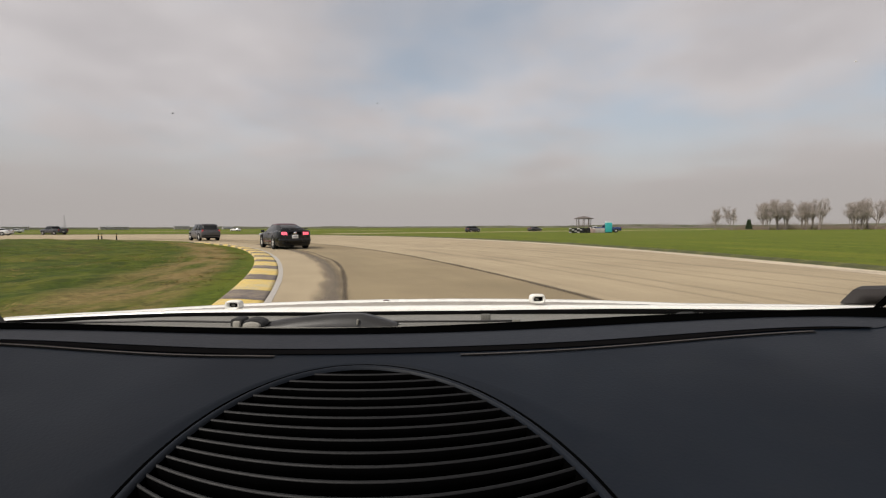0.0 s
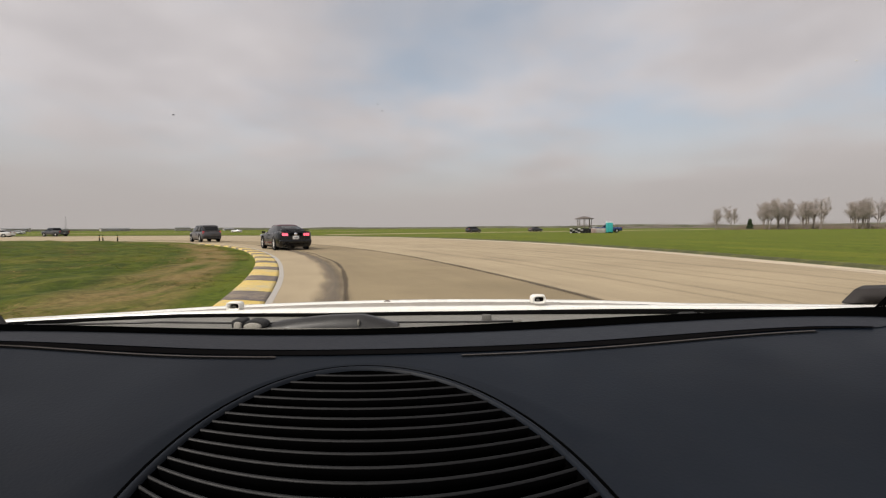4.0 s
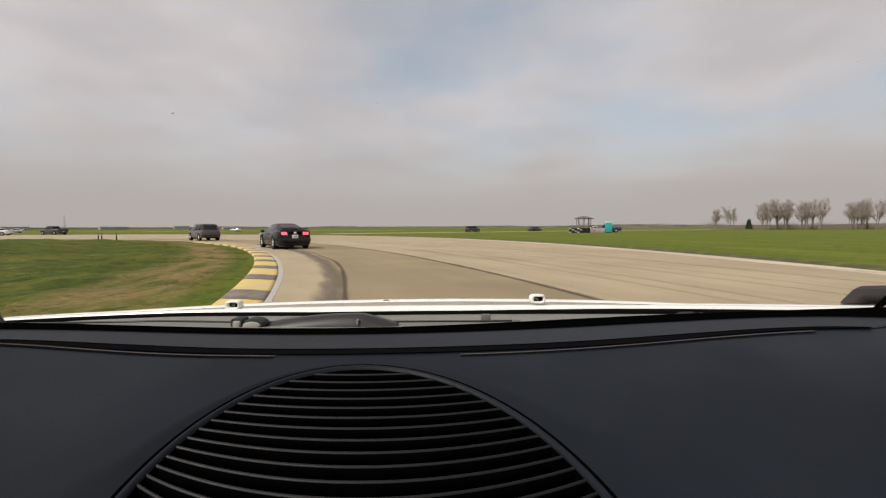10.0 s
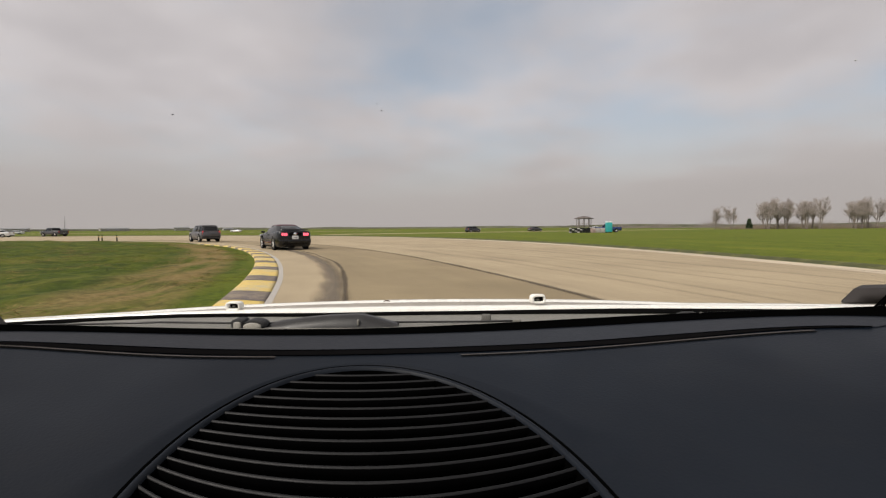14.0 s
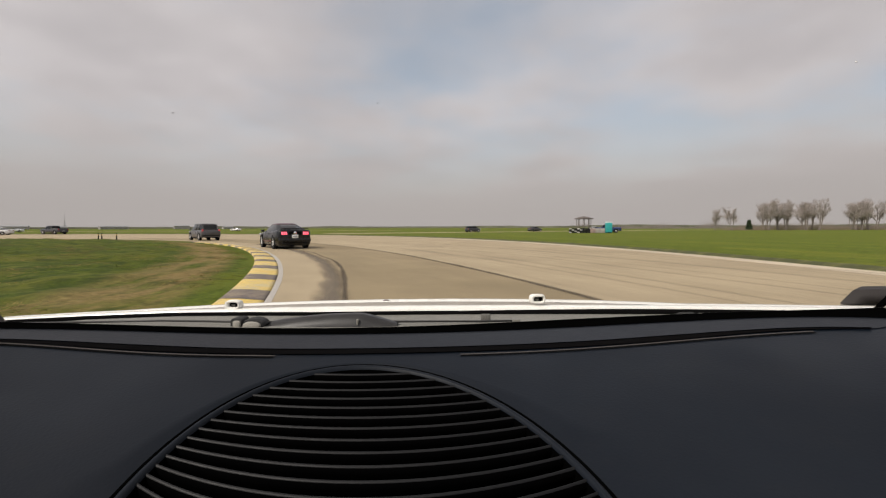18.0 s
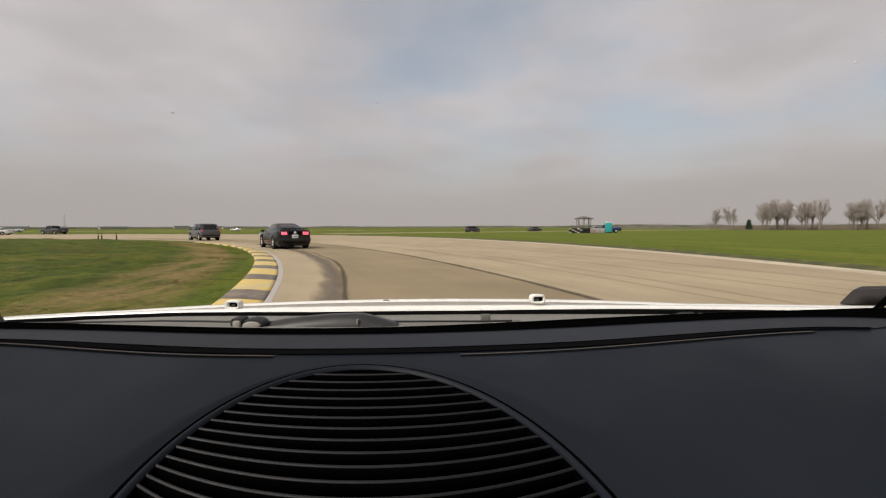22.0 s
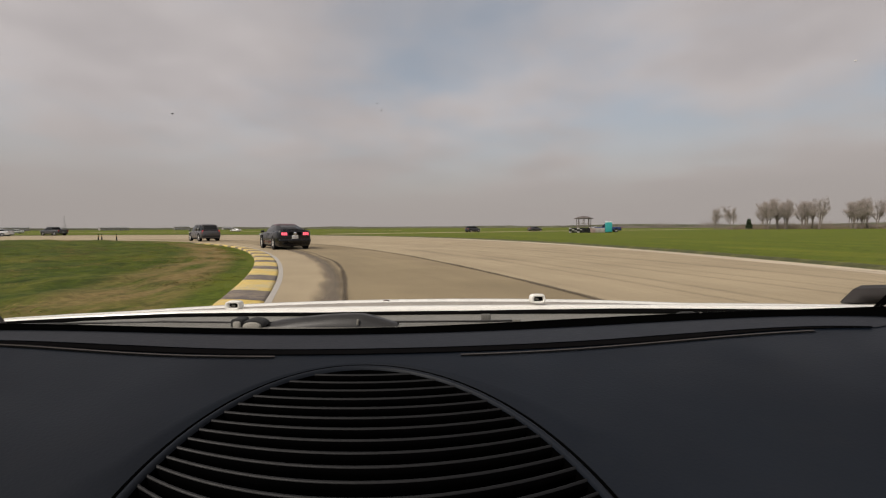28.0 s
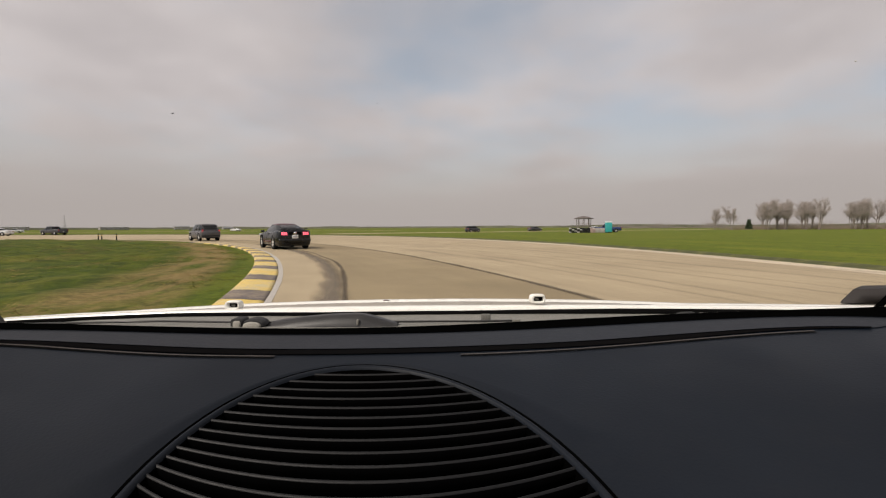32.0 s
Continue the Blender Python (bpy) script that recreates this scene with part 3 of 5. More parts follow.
def build_cowl():
    pale = plain("pale_cap_plastic", (0.30, 0.285, 0.25), 0.6)
    dull = plain("dusty_rubber", (0.020, 0.019, 0.018), 0.42, vary=0.3)
    xs = [-0.62 + 1.2 * i / 60 for i in range(61)]

    def foot(x):
        q = max(-0.47, min(0.455, x))
        return Vector((x, poly(FRIT_TOP, q) - 0.03, dash_z(q, poly(FRIT_TOP, q)) - 0.012))
    rows = []
    for k in range(7):
        f = k / 6
        rows.append([tuple(foot(x).lerp(Vector((x, 0.74 - 0.06 * max(0.0, abs(x) - 0.3) ** 2, poly(LIP, x) - 0.0115 + thin(x))), f)) for x in xs])
    cowl = part("cowl_panel", sheet(rows), GREY_PLASTIC, own, "grey plastic cowl panel below the windscreen")
    # wiper lying at the foot of the screen
    def lie(x, y, up):
        f = max(0.0, min(1.0, (y - foot(x).y) / (0.74 - foot(x).y)))
        return (x, y, foot(x).lerp(Vector((x, 0.74, poly(LIP, x) - 0.0115 + thin(x))), f).z + up)
    # its arm: a low rounded hump with a sloping nose
    spine = [(-0.262, 0.0015), (-0.235, 0.0075), (-0.20, 0.0125), (-0.165, 0.0158), (-0.130, 0.0172), (-0.116, 0.0168), (-0.095, 0.0115), (-0.066, 0.0028)]
    rows = []
    for x, h in spine:
        px, py, pz = lie(x, 0.612, 0.0)
        rows.append([(px, py - 0.016, pz - 0.006), (px, py - 0.015, pz - 0.004 + 0.35 * h), (px, py - 0.010, pz - 0.002 + 0.80 * h), (px, py - 0.002, pz + h), (px, py + 0.010, pz + h), (px, py + 0.018, pz - 0.004)])
    bm = sheet(rows)
    bmesh.ops.recalc_face_normals(bm, faces=bm.faces)
    wiper = part("wiper", bm, dull, own, "black windscreen wiper lying at rest")
    part("arm_joint", box(0.003, 0.004, 0.008, lie(-0.121, 0.598, 0.0075), 0.001), GREY_PLASTIC, wiper)
    part("wiper_blade", tube([lie(-0.58, 0.56, 0.004), lie(-0.4, 0.60, 0.004), lie(-0.27, 0.61, 0.004), lie(0.06, 0.63, 0.002), lie(0.105, 0.63, 0.002)], 0.0016, 6), dull, wiper)
    def disc(x, y, z, rx, rz, y2, mat, name, text="", power=1.0):
        """A rounded cap that faces the screen."""
        ring = [(math.copysign(abs(math.cos(a)) ** power, math.cos(a)), math.copysign(abs(math.sin(a)) ** power, math.sin(a))) for a in [2 * math.pi * k / 28 for k in range(28)]]
        bm = sheet([[(x + rx * g * c, y + d, z + rz * g * q) for c, q in ring] for g, d in ((1.0, y2), (1.0, 0.002), (0.93, 0.0004), (0.80, 0.0))], closed=True)
        bmesh.ops.holes_fill(bm, edges=[e for e in bm.edges if e.is_boundary])
        bmesh.ops.recalc_face_normals(bm, faces=bm.faces)
        part(name, bm, mat, wiper, text)
    disc(-0.2655, 0.588, 1.0160, 0.0160, 0.0078, 0.02, RUBBER, "pivot_ring", "black rim of the wiper's pivot")
    disc(-0.2660, 0.585, 1.0152, 0.0125, 0.0056, 0.01, pale, "pivot_cap", "rounded grey pivot cap")
    disc(-0.2865, 0.586, 1.0180, 0.0088, 0.0072, 0.02, RUBBER, "pivot_clip", "black clip beside the pivot", 0.5)
    disc(-0.2855, 0.583, 1.0178, 0.0052, 0.0046, 0.01, pale, "clip_face", "", 0.5)
    part("blade_tip", box(0.012, 0.006, 0.0045, lie(0.108, 0.628, 0.002), 0.0015), GREY_PLASTIC, wiper)
    part("cowl_clip", box(0.015, 0.006, 0.013, lie(0.066, 0.66, 0.003), 0.002), plain("grey_clip_plastic", (0.115, 0.110, 0.098), 0.7), own, "grey plastic clip on the cowl")
    second = part("wiper", tube([lie(0.322, 0.60, 0.003), lie(0.335, 0.60, 0.0075), lie(0.352, 0.60, 0.0075), lie(0.366, 0.60, 0.003)], [0.002, 0.0036, 0.0036, 0.002], 10), RUBBER, own, "second wiper's dark pivot")
    part("pivot_cap", tube([lie(0.362, 0.594, 0.002), lie(0.362, 0.594, 0.009)], [0.007, 0.004], 12), GREY_PLASTIC, second)


build_cowl()


def build_shell():
    # windscreen: a curved slab from the cowl up to the roof
    def screen(x, f, t):
        q = max(-0.47, min(0.455, x))
        foot = Vector((x, poly(FRIT_TOP, q) + 0.002 - 0.25 * max(0, abs(x) - 0.46), dash_z(q, poly(FRIT_TOP, q)) + 0.001))
        head = Vector((x * 0.86, -0.42 - 0.12 * x * x, 1.50 - 0.06 * x * x))
        p = foot.lerp(head, f)
        p.z += 0.05 * math.sin(math.pi * f)
        return tuple(p + Vector((0, 0.0025, 0.0043)) * t)
    xs, fs = [-0.78 + 1.56 * i / 40 for i in range(41)], [k / 16 for k in range(17)]
    bm = sheet([[screen(x, f, 0) for x in xs] for f in fs])
    pane = part("windscreen", bm, GLASS, own, "clear raked windscreen with a few stuck specks")
    pane.visible_shadow = False
    # specks stuck on the glass
    for (x, y, z), r, mat in (((-0.1461, 0.2350, 1.2125), 0.0004, BLACK), ((-0.0353, 0.2350, 1.2174), 0.0003, BLACK), ((-0.0329, 0.2350, 1.2138), 0.0003, BLACK), ((0.2226, 0.2350, 1.2386), 0.0005, WHITE_PAINT)):
        bm = bmesh.new()
        bmesh.ops.create_icosphere(bm, subdivisions=1, radius=r, matrix=Matrix.Translation((x, y, z)) @ Matrix.Diagonal((1.8, 1.0, 0.7, 1)))
        part("speck", bm, mat, pane, "tiny dried speck")
    # pillars, roof, sides and back close the cabin
    for s in (-1, 1):
        foot = Vector((0.476, 0.475, 1.0490)) if s > 0 else Vector((-0.480, 0.45, 1.043))
        knee = foot + (Vector((0.060, 0.0, 0.058)) if s > 0 else Vector((-0.045, 0.02, 0.027)))
        mid = Vector((s * 0.62, 0.40, 1.13))
        head = Vector((s * 0.70, -0.45, 1.48))
        part("windscreen_pillar", tube([foot - (Vector((0.05, 0.0, 0.001)) if s > 0 else Vector((-0.03, 0.0, 0.02))), foot, knee, mid, mid.lerp(head, 0.5), head], [0.0025, 0.0030, 0.0040, 0.040, 0.060, 0.06] if s > 0 else [0.010, 0.013, 0.016, 0.040, 0.060, 0.06], 12), FRIT_AND_SHADE if s > 0 else PILLAR, own, "dark windscreen pillar")
        part("roof_rail", tube([(s * 0.70, -0.45, 1.47), (s * 0.70, -1.0, 1.49), (s * 0.68, -1.6, 1.42), (s * 0.74, -1.75, 1.0)], 0.045, 10), LINING, own)
    for s in (-1, 1):
        bm = sheet([[(s * 0.79, 0.40, 1.0), (s * 0.79, -0.6, 1.0), (s * 0.78, -1.62, 1.0)], [(s * 0.755, 0.0, 1.24), (s * 0.755, -0.6, 1.26), (s * 0.74, -1.55, 1.22)], [(s * 0.71, -0.47, 1.45), (s * 0.71, -0.9, 1.47), (s * 0.70, -1.45, 1.43)]])
        part("side_window", bm, GLASS, own, "clear side window").visible_shadow = False
    bm = sheet([[(x, -1.76 + 0.10 * x * x, 1.02) for x in np.linspace(-0.70, 0.70, 9)], [(x * 0.95, -1.66, 1.45 - 0.05 * x * x) for x in np.linspace(-0.70, 0.70, 9)]])
    part("rear_window", bm, GLASS, own, "clear rear window").visible_shadow = False
    part("roof", thicken(sheet([[(x, y, 1.52 - 0.05 * x * x - 0.05 * (y + 0.9) ** 2) for x in np.linspace(-0.70, 0.70, 13)] for y in np.linspace(-1.65, -0.42, 9)]), 0.04), LINING, own, "pale grey headlining")
    part("roof_skin", thicken(sheet([[(x, y, 1.548 - 0.05 * x * x - 0.05 * (y + 0.9) ** 2) for x in np.linspace(-0.73, 0.73, 13)] for y in np.linspace(-1.72, -0.43, 9)]), 0.02), WHITE_PAINT, own, "white painted roof")
    part("rear_bulkhead", box(1.6, 0.06, 0.75, (0, -1.72, 0.72)), LINING, own)
    part("cabin_floor", box(1.6, 2.4, 0.04, (0, -0.55, 0.33)), LINING, own)
    part("firewall", box(1.6, 0.05, 0.55, (0, 0.62, 0.62)), BLACK, own)
    # outer panels: one flank shape, cut into fender, door and rear quarter
    def flank(y):
        w = 0.925 - 0.16 * max(0.0, (y - 1.35) / 0.65) ** 2 - 0.12 * max(0.0, (-1.75 - y) / 0.65) ** 2 + 0.018 * math.exp(-((y - 1.25) / 0.35) ** 2) + 0.022 * math.exp(-((y + 1.55) / 0.40) ** 2)
        top = 0.93 - 0.155 * max(0.0, y - 0.75) if y > 0.75 else 0.93 + 0.05 * min(1.0, max(0.0, (0.2 - y) / 1.6))
        low = 0.21 + 0.10 * max(0.0, (abs(y + 0.15) - 1.75) / 0.4)
        return [(w - 0.07, low), (w - 0.015, low + 0.07), (w, low + 0.24), (w - 0.004, 0.58), (w - 0.022, 0.72 - 0.06 * max(0.0, y - 0.75)), (w - 0.010, top - 0.10), (w - 0.025, top - 0.04), (w - 0.07, top), (0.79 if y < 0.75 else w - 0.12, top + 0.004)]
    for s in (-1, 1):
        for name, y0, y1, text in (("fender", 0.56, 1.86, "white front fender"), ("door", -0.80, 0.55, "white door below its window"), ("rear_quarter", -2.28, -0.81, "white rear quarter panel")):
            rows = [[(s * x, y, z) for x, z in flank(y)] for y in np.linspace(y0, y1, 14)]
            bm = sheet(rows)
            bmesh.ops.recalc_face_normals(bm, faces=bm.faces)
            side = part(name, bm, WHITE_PAINT, own, text)
            if name == "door":
                part("door_handle", box(0.025, 0.19, 0.032, (s * 0.922, -0.62, 0.80), 0.01), WHITE_PAINT, side)
                part("sill_trim", box(0.03, 1.9, 0.07, (s * 0.885, -0.15, 0.215), 0.012), BLACK, side)
        for y in (-1.55, 1.25):
            part("wheel_arch", tube([(s * 0.70, y, 0.355), (s * 0.951, y, 0.355)], 0.385, 32), BLACK, own, "dark wheel arch")
        bm = sheet([[(s * 0.78, -1.45, 0.985), (s * 0.78, -1.72, 0.985), (s * 0.72, -1.80, 0.985)], [(s * 0.745, -1.42, 1.22), (s * 0.735, -1.62, 1.22), (s * 0.69, -1.73, 1.20)], [(s * 0.715, -1.30, 1.44), (s * 0.70, -1.52, 1.43), (s * 0.66, -1.66, 1.42)]])
        part("rear_pillar", thicken(bm, 0.012), WHITE_PAINT, own, "white rear pillar")
        part("headlight", box(0.34, 0.10, 0.13, (s * 0.60, 1.93, 0.60), 0.04, Matrix.Rotation(radians(-s * 14), 4, "Z")), GREY_PLASTIC, own, "clear headlight")
        part("taillight", box(0.30, 0.06, 0.15, (s * 0.60, -2.415, 0.80), 0.03, Matrix.Rotation(radians(-s * 8), 4, "Z")), RED_LENS, own, "red taillight")
    for name, stations, text in (("front_bumper", ((1.62, 0.88), (1.80, 0.84), (1.92, 0.76), (1.99, 0.64)), "white front bumper"), ("rear_bumper", ((-2.10, 0.89), (-2.30, 0.86), (-2.40, 0.79), (-2.45, 0.68)), "white rear bumper")):
        front = name == "front_bumper"
        rows = []
        for k, (y, w) in enumerate(stations):
            top = (0.775, 0.745, 0.70, 0.63)[k] if front else (0.985, 0.975, 0.945, 0.88)[k]
            half = [(0.0, 0.24), (w * 0.85, 0.24), (w, 0.32), (w, top - 0.16), (w * 0.97, top - 0.05), (w * 0.82, top), (0.0, top + 0.012)]
            rows.append([(x, y, z) for x, z in half] + [(-x, y, z) for x, z in half[-2:0:-1]])
        bm = sheet(rows, closed=True)
        bmesh.ops.holes_fill(bm, edges=[e for e in bm.edges if e.is_boundary])
        bmesh.ops.recalc_face_normals(bm, faces=bm.faces)
        part(name, bm, WHITE_PAINT, own, text)
    part("grille", box(0.86, 0.03, 0.14, (0, 1.995, 0.50), 0.02), BLACK, own, "black front grille")
    part("trunk_lid", thicken(sheet([[(x, y, 0.99 - 0.02 * (x / 0.7) ** 2 - 0.03 * max(0.0, -2.1 - y)) for x in np.linspace(-0.72, 0.72, 11)] for y in np.linspace(-2.28, -1.74, 6)]), 0.012), WHITE_PAINT, own, "white trunk lid")
    plate = part("number_plate", box(0.32, 0.012, 0.16, (0, -2.455, 0.60), 0.006), WHITE_PAINT, own, "white number plate")
    part("plate_bars", box(0.20, 0.006, 0.024, (0, -2.463, 0.60), 0.004), BLACK, plate)
    # door mirrors
    bm = bmesh.new()
    back = [(0.797, 0.9955), (0.799, 0.9975), (0.822, 1.0215), (0.827, 1.0235), (0.955, 1.0250), (0.975, 1.018), (0.975, 1.000), (0.955, 0.990), (0.86, 0.9945)]
    rows = [[(x, 0.85, z) for x, z in back], [(0.893 + (x - 0.885) * 1.0, 0.862, 1.012 + (z - 1.012) * 0.98) for x, z in back],
            [(0.95 + (x - 0.885) * 0.95, 0.91, 1.012 + (z - 1.012) * 0.92) for x, z in back], [(0.985 + (x - 0.885) * 0.6, 0.94, 1.012 + (z - 1.012) * 0.6) for x, z in back]]
    bm.free()
    bm = sheet(rows, closed=True)
    bmesh.ops.holes_fill(bm, edges=[e for e in bm.edges if e.is_boundary])
    bmesh.ops.recalc_face_normals(bm, faces=bm.faces)
    mirror = part("door_mirror", bm, plain("mirror_housing", (0.034, 0.030, 0.029), 0.7, spec=0.2), own, "dark grey door mirror housing")
    part("mirror_foot", box(0.16, 0.03, 0.012, (0.90, 0.865, 0.987), 0.004), BEIGE_GREY, mirror)
    bm = sheet([[(-x - 0.10, y - 0.05, z - 0.055) for x, y, z in row] for row in rows], closed=True)
    bmesh.ops.holes_fill(bm, edges=[e for e in bm.edges if e.is_boundary])
    bmesh.ops.recalc_face_normals(bm, faces=bm.faces)
    part("door_mirror", bm, BLACK, own, "dark grey door mirror housing")


build_shell()


# ---- other cars on the track ----
def paint(name, color, rough=0.22):
    return plain(name, color, rough, vary=0.06, scale=4.0, coat=0.25, spec=0.4)


CAR_BLACK = paint("black_car_paint", (0.004, 0.004, 0.005), 0.28)
# black paint with red reflections put into its base colour
CAR_RED_SHEEN = paint("black_paint_red_sheen", (0.070, 0.010, 0.014))
CAR_GREY = paint("grey_car_paint", (0.085, 0.080, 0.084), 0.3)
CAR_DARK = paint("dark_grey_car_paint", (0.045, 0.045, 0.05), 0.3)
CAR_BLUE = paint("blue_car_paint", (0.02, 0.035, 0.12), 0.3)
CAR_WHITE = paint("white_distant_paint", (0.75, 0.75, 0.74), 0.3)
TINT = dark_glass("tinted_glass")
TYRE = plain("tyre_rubber", (0.012, 0.012, 0.012), 0.9)
RIM = plain("alloy_rim", (0.62, 0.60, 0.59), 0.4, metal=0.25)
PLATE = plain("number_plate_white", (0.75, 0.75, 0.74), 0.5)
BAR = plain("plate_bar", (0.10, 0.10, 0.16), 0.6)
CHROME = plain("chrome", (0.75, 0.75, 0.76), 0.12, metal=1.0, vary=0.02)


def lamp_material(name, color, strength):
    m, g, b = material(name)
    b.inputs["Base Color"].default_value = (*color, 1)
    b.inputs["Roughness"].default_value = 0.2
    b.inputs["Emission Color"].default_value = (*color, 1)
    b.inputs["Emission Strength"].default_value = strength
    return m


TAIL = lamp_material("tail_lamp_lit", (0.98, 0.11, 0.16), 1.7)
TAIL_DIM = lamp_material("tail_lamp_dim", (0.60, 0.05, 0.06), 0.22)
TAIL_OFF = lamp_material("tail_lamp_red", (0.25, 0.01, 0.015), 0.05)
LENS = plain("clear_lamp_lens", (0.6, 0.6, 0.62), 0.1, metal=0.3)


def loft(stations, shape, mat_of=None, cap=True):
    """Cross-sections along the car. Each station gives y and the numbers that shape() turns into points (x, z)."""
    rows = [[(x, st[0], z) for x, z in shape(*st[1:])] for st in stations]
    bm = sheet(rows, closed=True)
    if cap:
        bmesh.ops.holes_fill(bm, edges=[e for e in bm.edges if e.is_boundary])
    bmesh.ops.recalc_face_normals(bm, faces=bm.faces)
    return bm


def hull(w, z0, z1, tuck=0.86):
    """A car body's cross-section: sill, bulging flank, shoulder and a slightly crowned top."""
    right = [(w * 0.90, z0), (w * 0.985, z0 + 0.10), (w, z0 + 0.45 * (z1 - z0)), (w * 0.985, z1 - 0.13), (w * 0.95, z1 - 0.04), (w * tuck, z1), (w * 0.45, z1 + 0.018)]
    return right + [(-x, z) for x, z in right[::-1]]


def cabin_ring(w, y0, y1, z, r=0.14):
    """A rounded outline in plan, at height z, from y0 (rear) to y1 (front)."""
    pts = []
    for cx, cy, a0 in ((w - r, y1 - r, 0), (-w + r, y1 - r, 90), (-w + r, y0 + r, 180), (w - r, y0 + r, 270)):
        for k in range(5):
            a = radians(a0 + 22.5 * k)
            pts.append((cx + r * math.cos(a), cy + r * math.sin(a), z))
    return pts


def build_wheel(parent, x, y, r, width):
    side = 1 if x > 0 else -1
    prof = [(r * 0.66, -0.5), (r * 0.90, -0.5), (r * 0.985, -0.40), (r, -0.2), (r, 0.2), (r * 0.985, 0.40), (r * 0.90, 0.5), (r * 0.66, 0.5)]
    n = 28
    rows = [[(x + k * width, y + q * math.cos(2 * math.pi * i / n), r + q * math.sin(2 * math.pi * i / n)) for q, k in prof] for i in range(n + 1)]
    wheel = part("wheel", sheet(rows, closed=True), TYRE, parent, "black tyre on a silver alloy wheel")
    bm = tube([(x + side * width * 0.30, y, r), (x + side * width * 0.44, y, r)], [r * 0.18, r * 0.14], 14)
    for k in range(5):
        a = 2 * math.pi * k / 5 + 0.3
        spoke = box(0.03, r * 0.66, 0.075, (0, r * 0.33, 0), 0.012)
        spoke.transform(Matrix.Translation((x + side * width * 0.38, y, r)) @ Matrix.Rotation(a, 4, "X"))
        me = bpy.data.meshes.new("tmp")
        spoke.to_mesh(me)
        spoke.free()
        bm.from_mesh(me)
        bpy.data.meshes.remove(me)
    rows = [[(x + side * width * k, y + q * r * math.cos(2 * math.pi * i / n), r + q * r * math.sin(2 * math.pi * i / n)) for q, k in ((0.62, 0.2), (0.67, 0.5), (0.70, 0.47))] for i in range(n + 1)]
    lip = sheet(rows)
    me = bpy.data.meshes.new("tmp")
    lip.to_mesh(me)
    lip.free()
    bm.from_mesh(me)
    bpy.data.meshes.remove(me)
    part("rim", bm, RIM, wheel, "silver alloy rim")


def build_car(name, label, category, m, spec, group=""):
    """A car from its table of numbers; y forward, origin on the ground below its middle."""
    car = thing(name, label, category, m, group)
    body = spec["paint"]
    L, W = spec["length"], spec["width"] / 2
    part("body", loft(spec["body"], hull), body, car, spec.get("body_label", ""))
    # wheel arches: dark rounded recesses let into the flanks
    r = spec["wheel"]
    for x in (-1, 1):
        for y in spec["axles"]:
            bm = tube([(x * (W - 0.16), y, r + 0.01), (x * (W + 0.004), y, r + 0.01)], r * 1.13, 28)
            part("wheel_arch", bm, BLACK, car)
            build_wheel(car, x * (W - 0.09), y, r, 0.23)
    # glasshouse and roof
    z0, z1, ring0, ring1 = spec["belt"], spec["height"], spec["cabin_low"], spec["cabin_top"]
    rows = []
    for k in range(6):
        f = k / 5
        bend, sweep = f ** spec.get("bend", 1.35), f ** spec.get("sweep", 1.0)
        rows.append(cabin_ring(ring0[0] + (ring1[0] - ring0[0]) * bend, ring0[1] + (ring1[1] - ring0[1]) * sweep, ring0[2] + (ring1[2] - ring0[2]) * sweep, z0 + (z1 - 0.06 - z0) * f))
    part("glasshouse", sheet(rows, closed=True), TINT, car, "dark tinted windows")
    top = [cabin_ring(ring1[0] + 0.030, ring1[1] - 0.09, ring1[2] + 0.07, z1 - 0.100), cabin_ring(ring1[0] + 0.012, ring1[1] - 0.02, ring1[2] + 0.02, z1 - 0.062), cabin_ring(ring1[0] - 0.03, ring1[1] + 0.06, ring1[2] - 0.06, z1 - 0.032),
           cabin_ring(ring1[0] - 0.12, ring1[1] + 0.18, ring1[2] - 0.17, z1 - 0.008), cabin_ring(ring1[0] - 0.32, ring1[1] + 0.35, ring1[2] - 0.35, z1 + 0.004)]
    bm = sheet(top, closed=True)
    bmesh.ops.holes_fill(bm, edges=[e for e in bm.edges if e.is_boundary])
    bmesh.ops.recalc_face_normals(bm, faces=bm.faces)
    part("roof", bm, spec.get("roof", body), car, spec.get("roof_label", ""))
    for x in (-1, 1):
        for y_low, y_top, wide in spec["pillars"]:
            q0, q1 = x * (ring0[0] + 0.004), x * (ring1[0] + 0.008)
            bm = sheet([[(q0, y_low - wide, z0), (q0, y_low + wide, z0)], [(q1, y_top - wide * 0.7, z1 - 0.05), (q1, y_top + wide * 0.7, z1 - 0.05)]])
            part("pillar", thicken(bm, 0.014), body, car)
        part("door_mirror", box(0.20, 0.09, 0.13, (x * (W + 0.09), spec["mirror_y"], z0 + 0.07), 0.03), body, car)
        part("door_handle", box(0.02, 0.16, 0.03, (x * (W - 0.005), spec["mirror_y"] - 0.95, z0 - 0.13), 0.006), spec.get("trim", body), car)
        part("headlight", box(0.34, 0.06, 0.13, (x * (W - 0.26), L / 2 - 0.05, spec["lamp_z"] - 0.08), 0.03), LENS, car, "clear headlight")
        part("sill", box(0.05, L * 0.42, 0.08, (x * (W - 0.05), 0, 0.22), 0.02), BLACK, car)
    rear = -L / 2
    for x in (-1, 1):
        lamp = spec["lamp"]
        for k in range(lamp["bars"]):
            px = x * (lamp["x"] + k * (lamp["w"] + 0.02))
            part("taillight", box(lamp["w"], 0.05, lamp["h"], (px, rear + lamp.get("in", 0.0), spec["lamp_z"]), 0.015), lamp.get("mat", TAIL), car, "red taillight")
    plate = part("number_plate", box(0.34, 0.015, 0.19, (0, rear - 0.012, spec["plate_z"]), 0.008), PLATE, car, "white number plate")
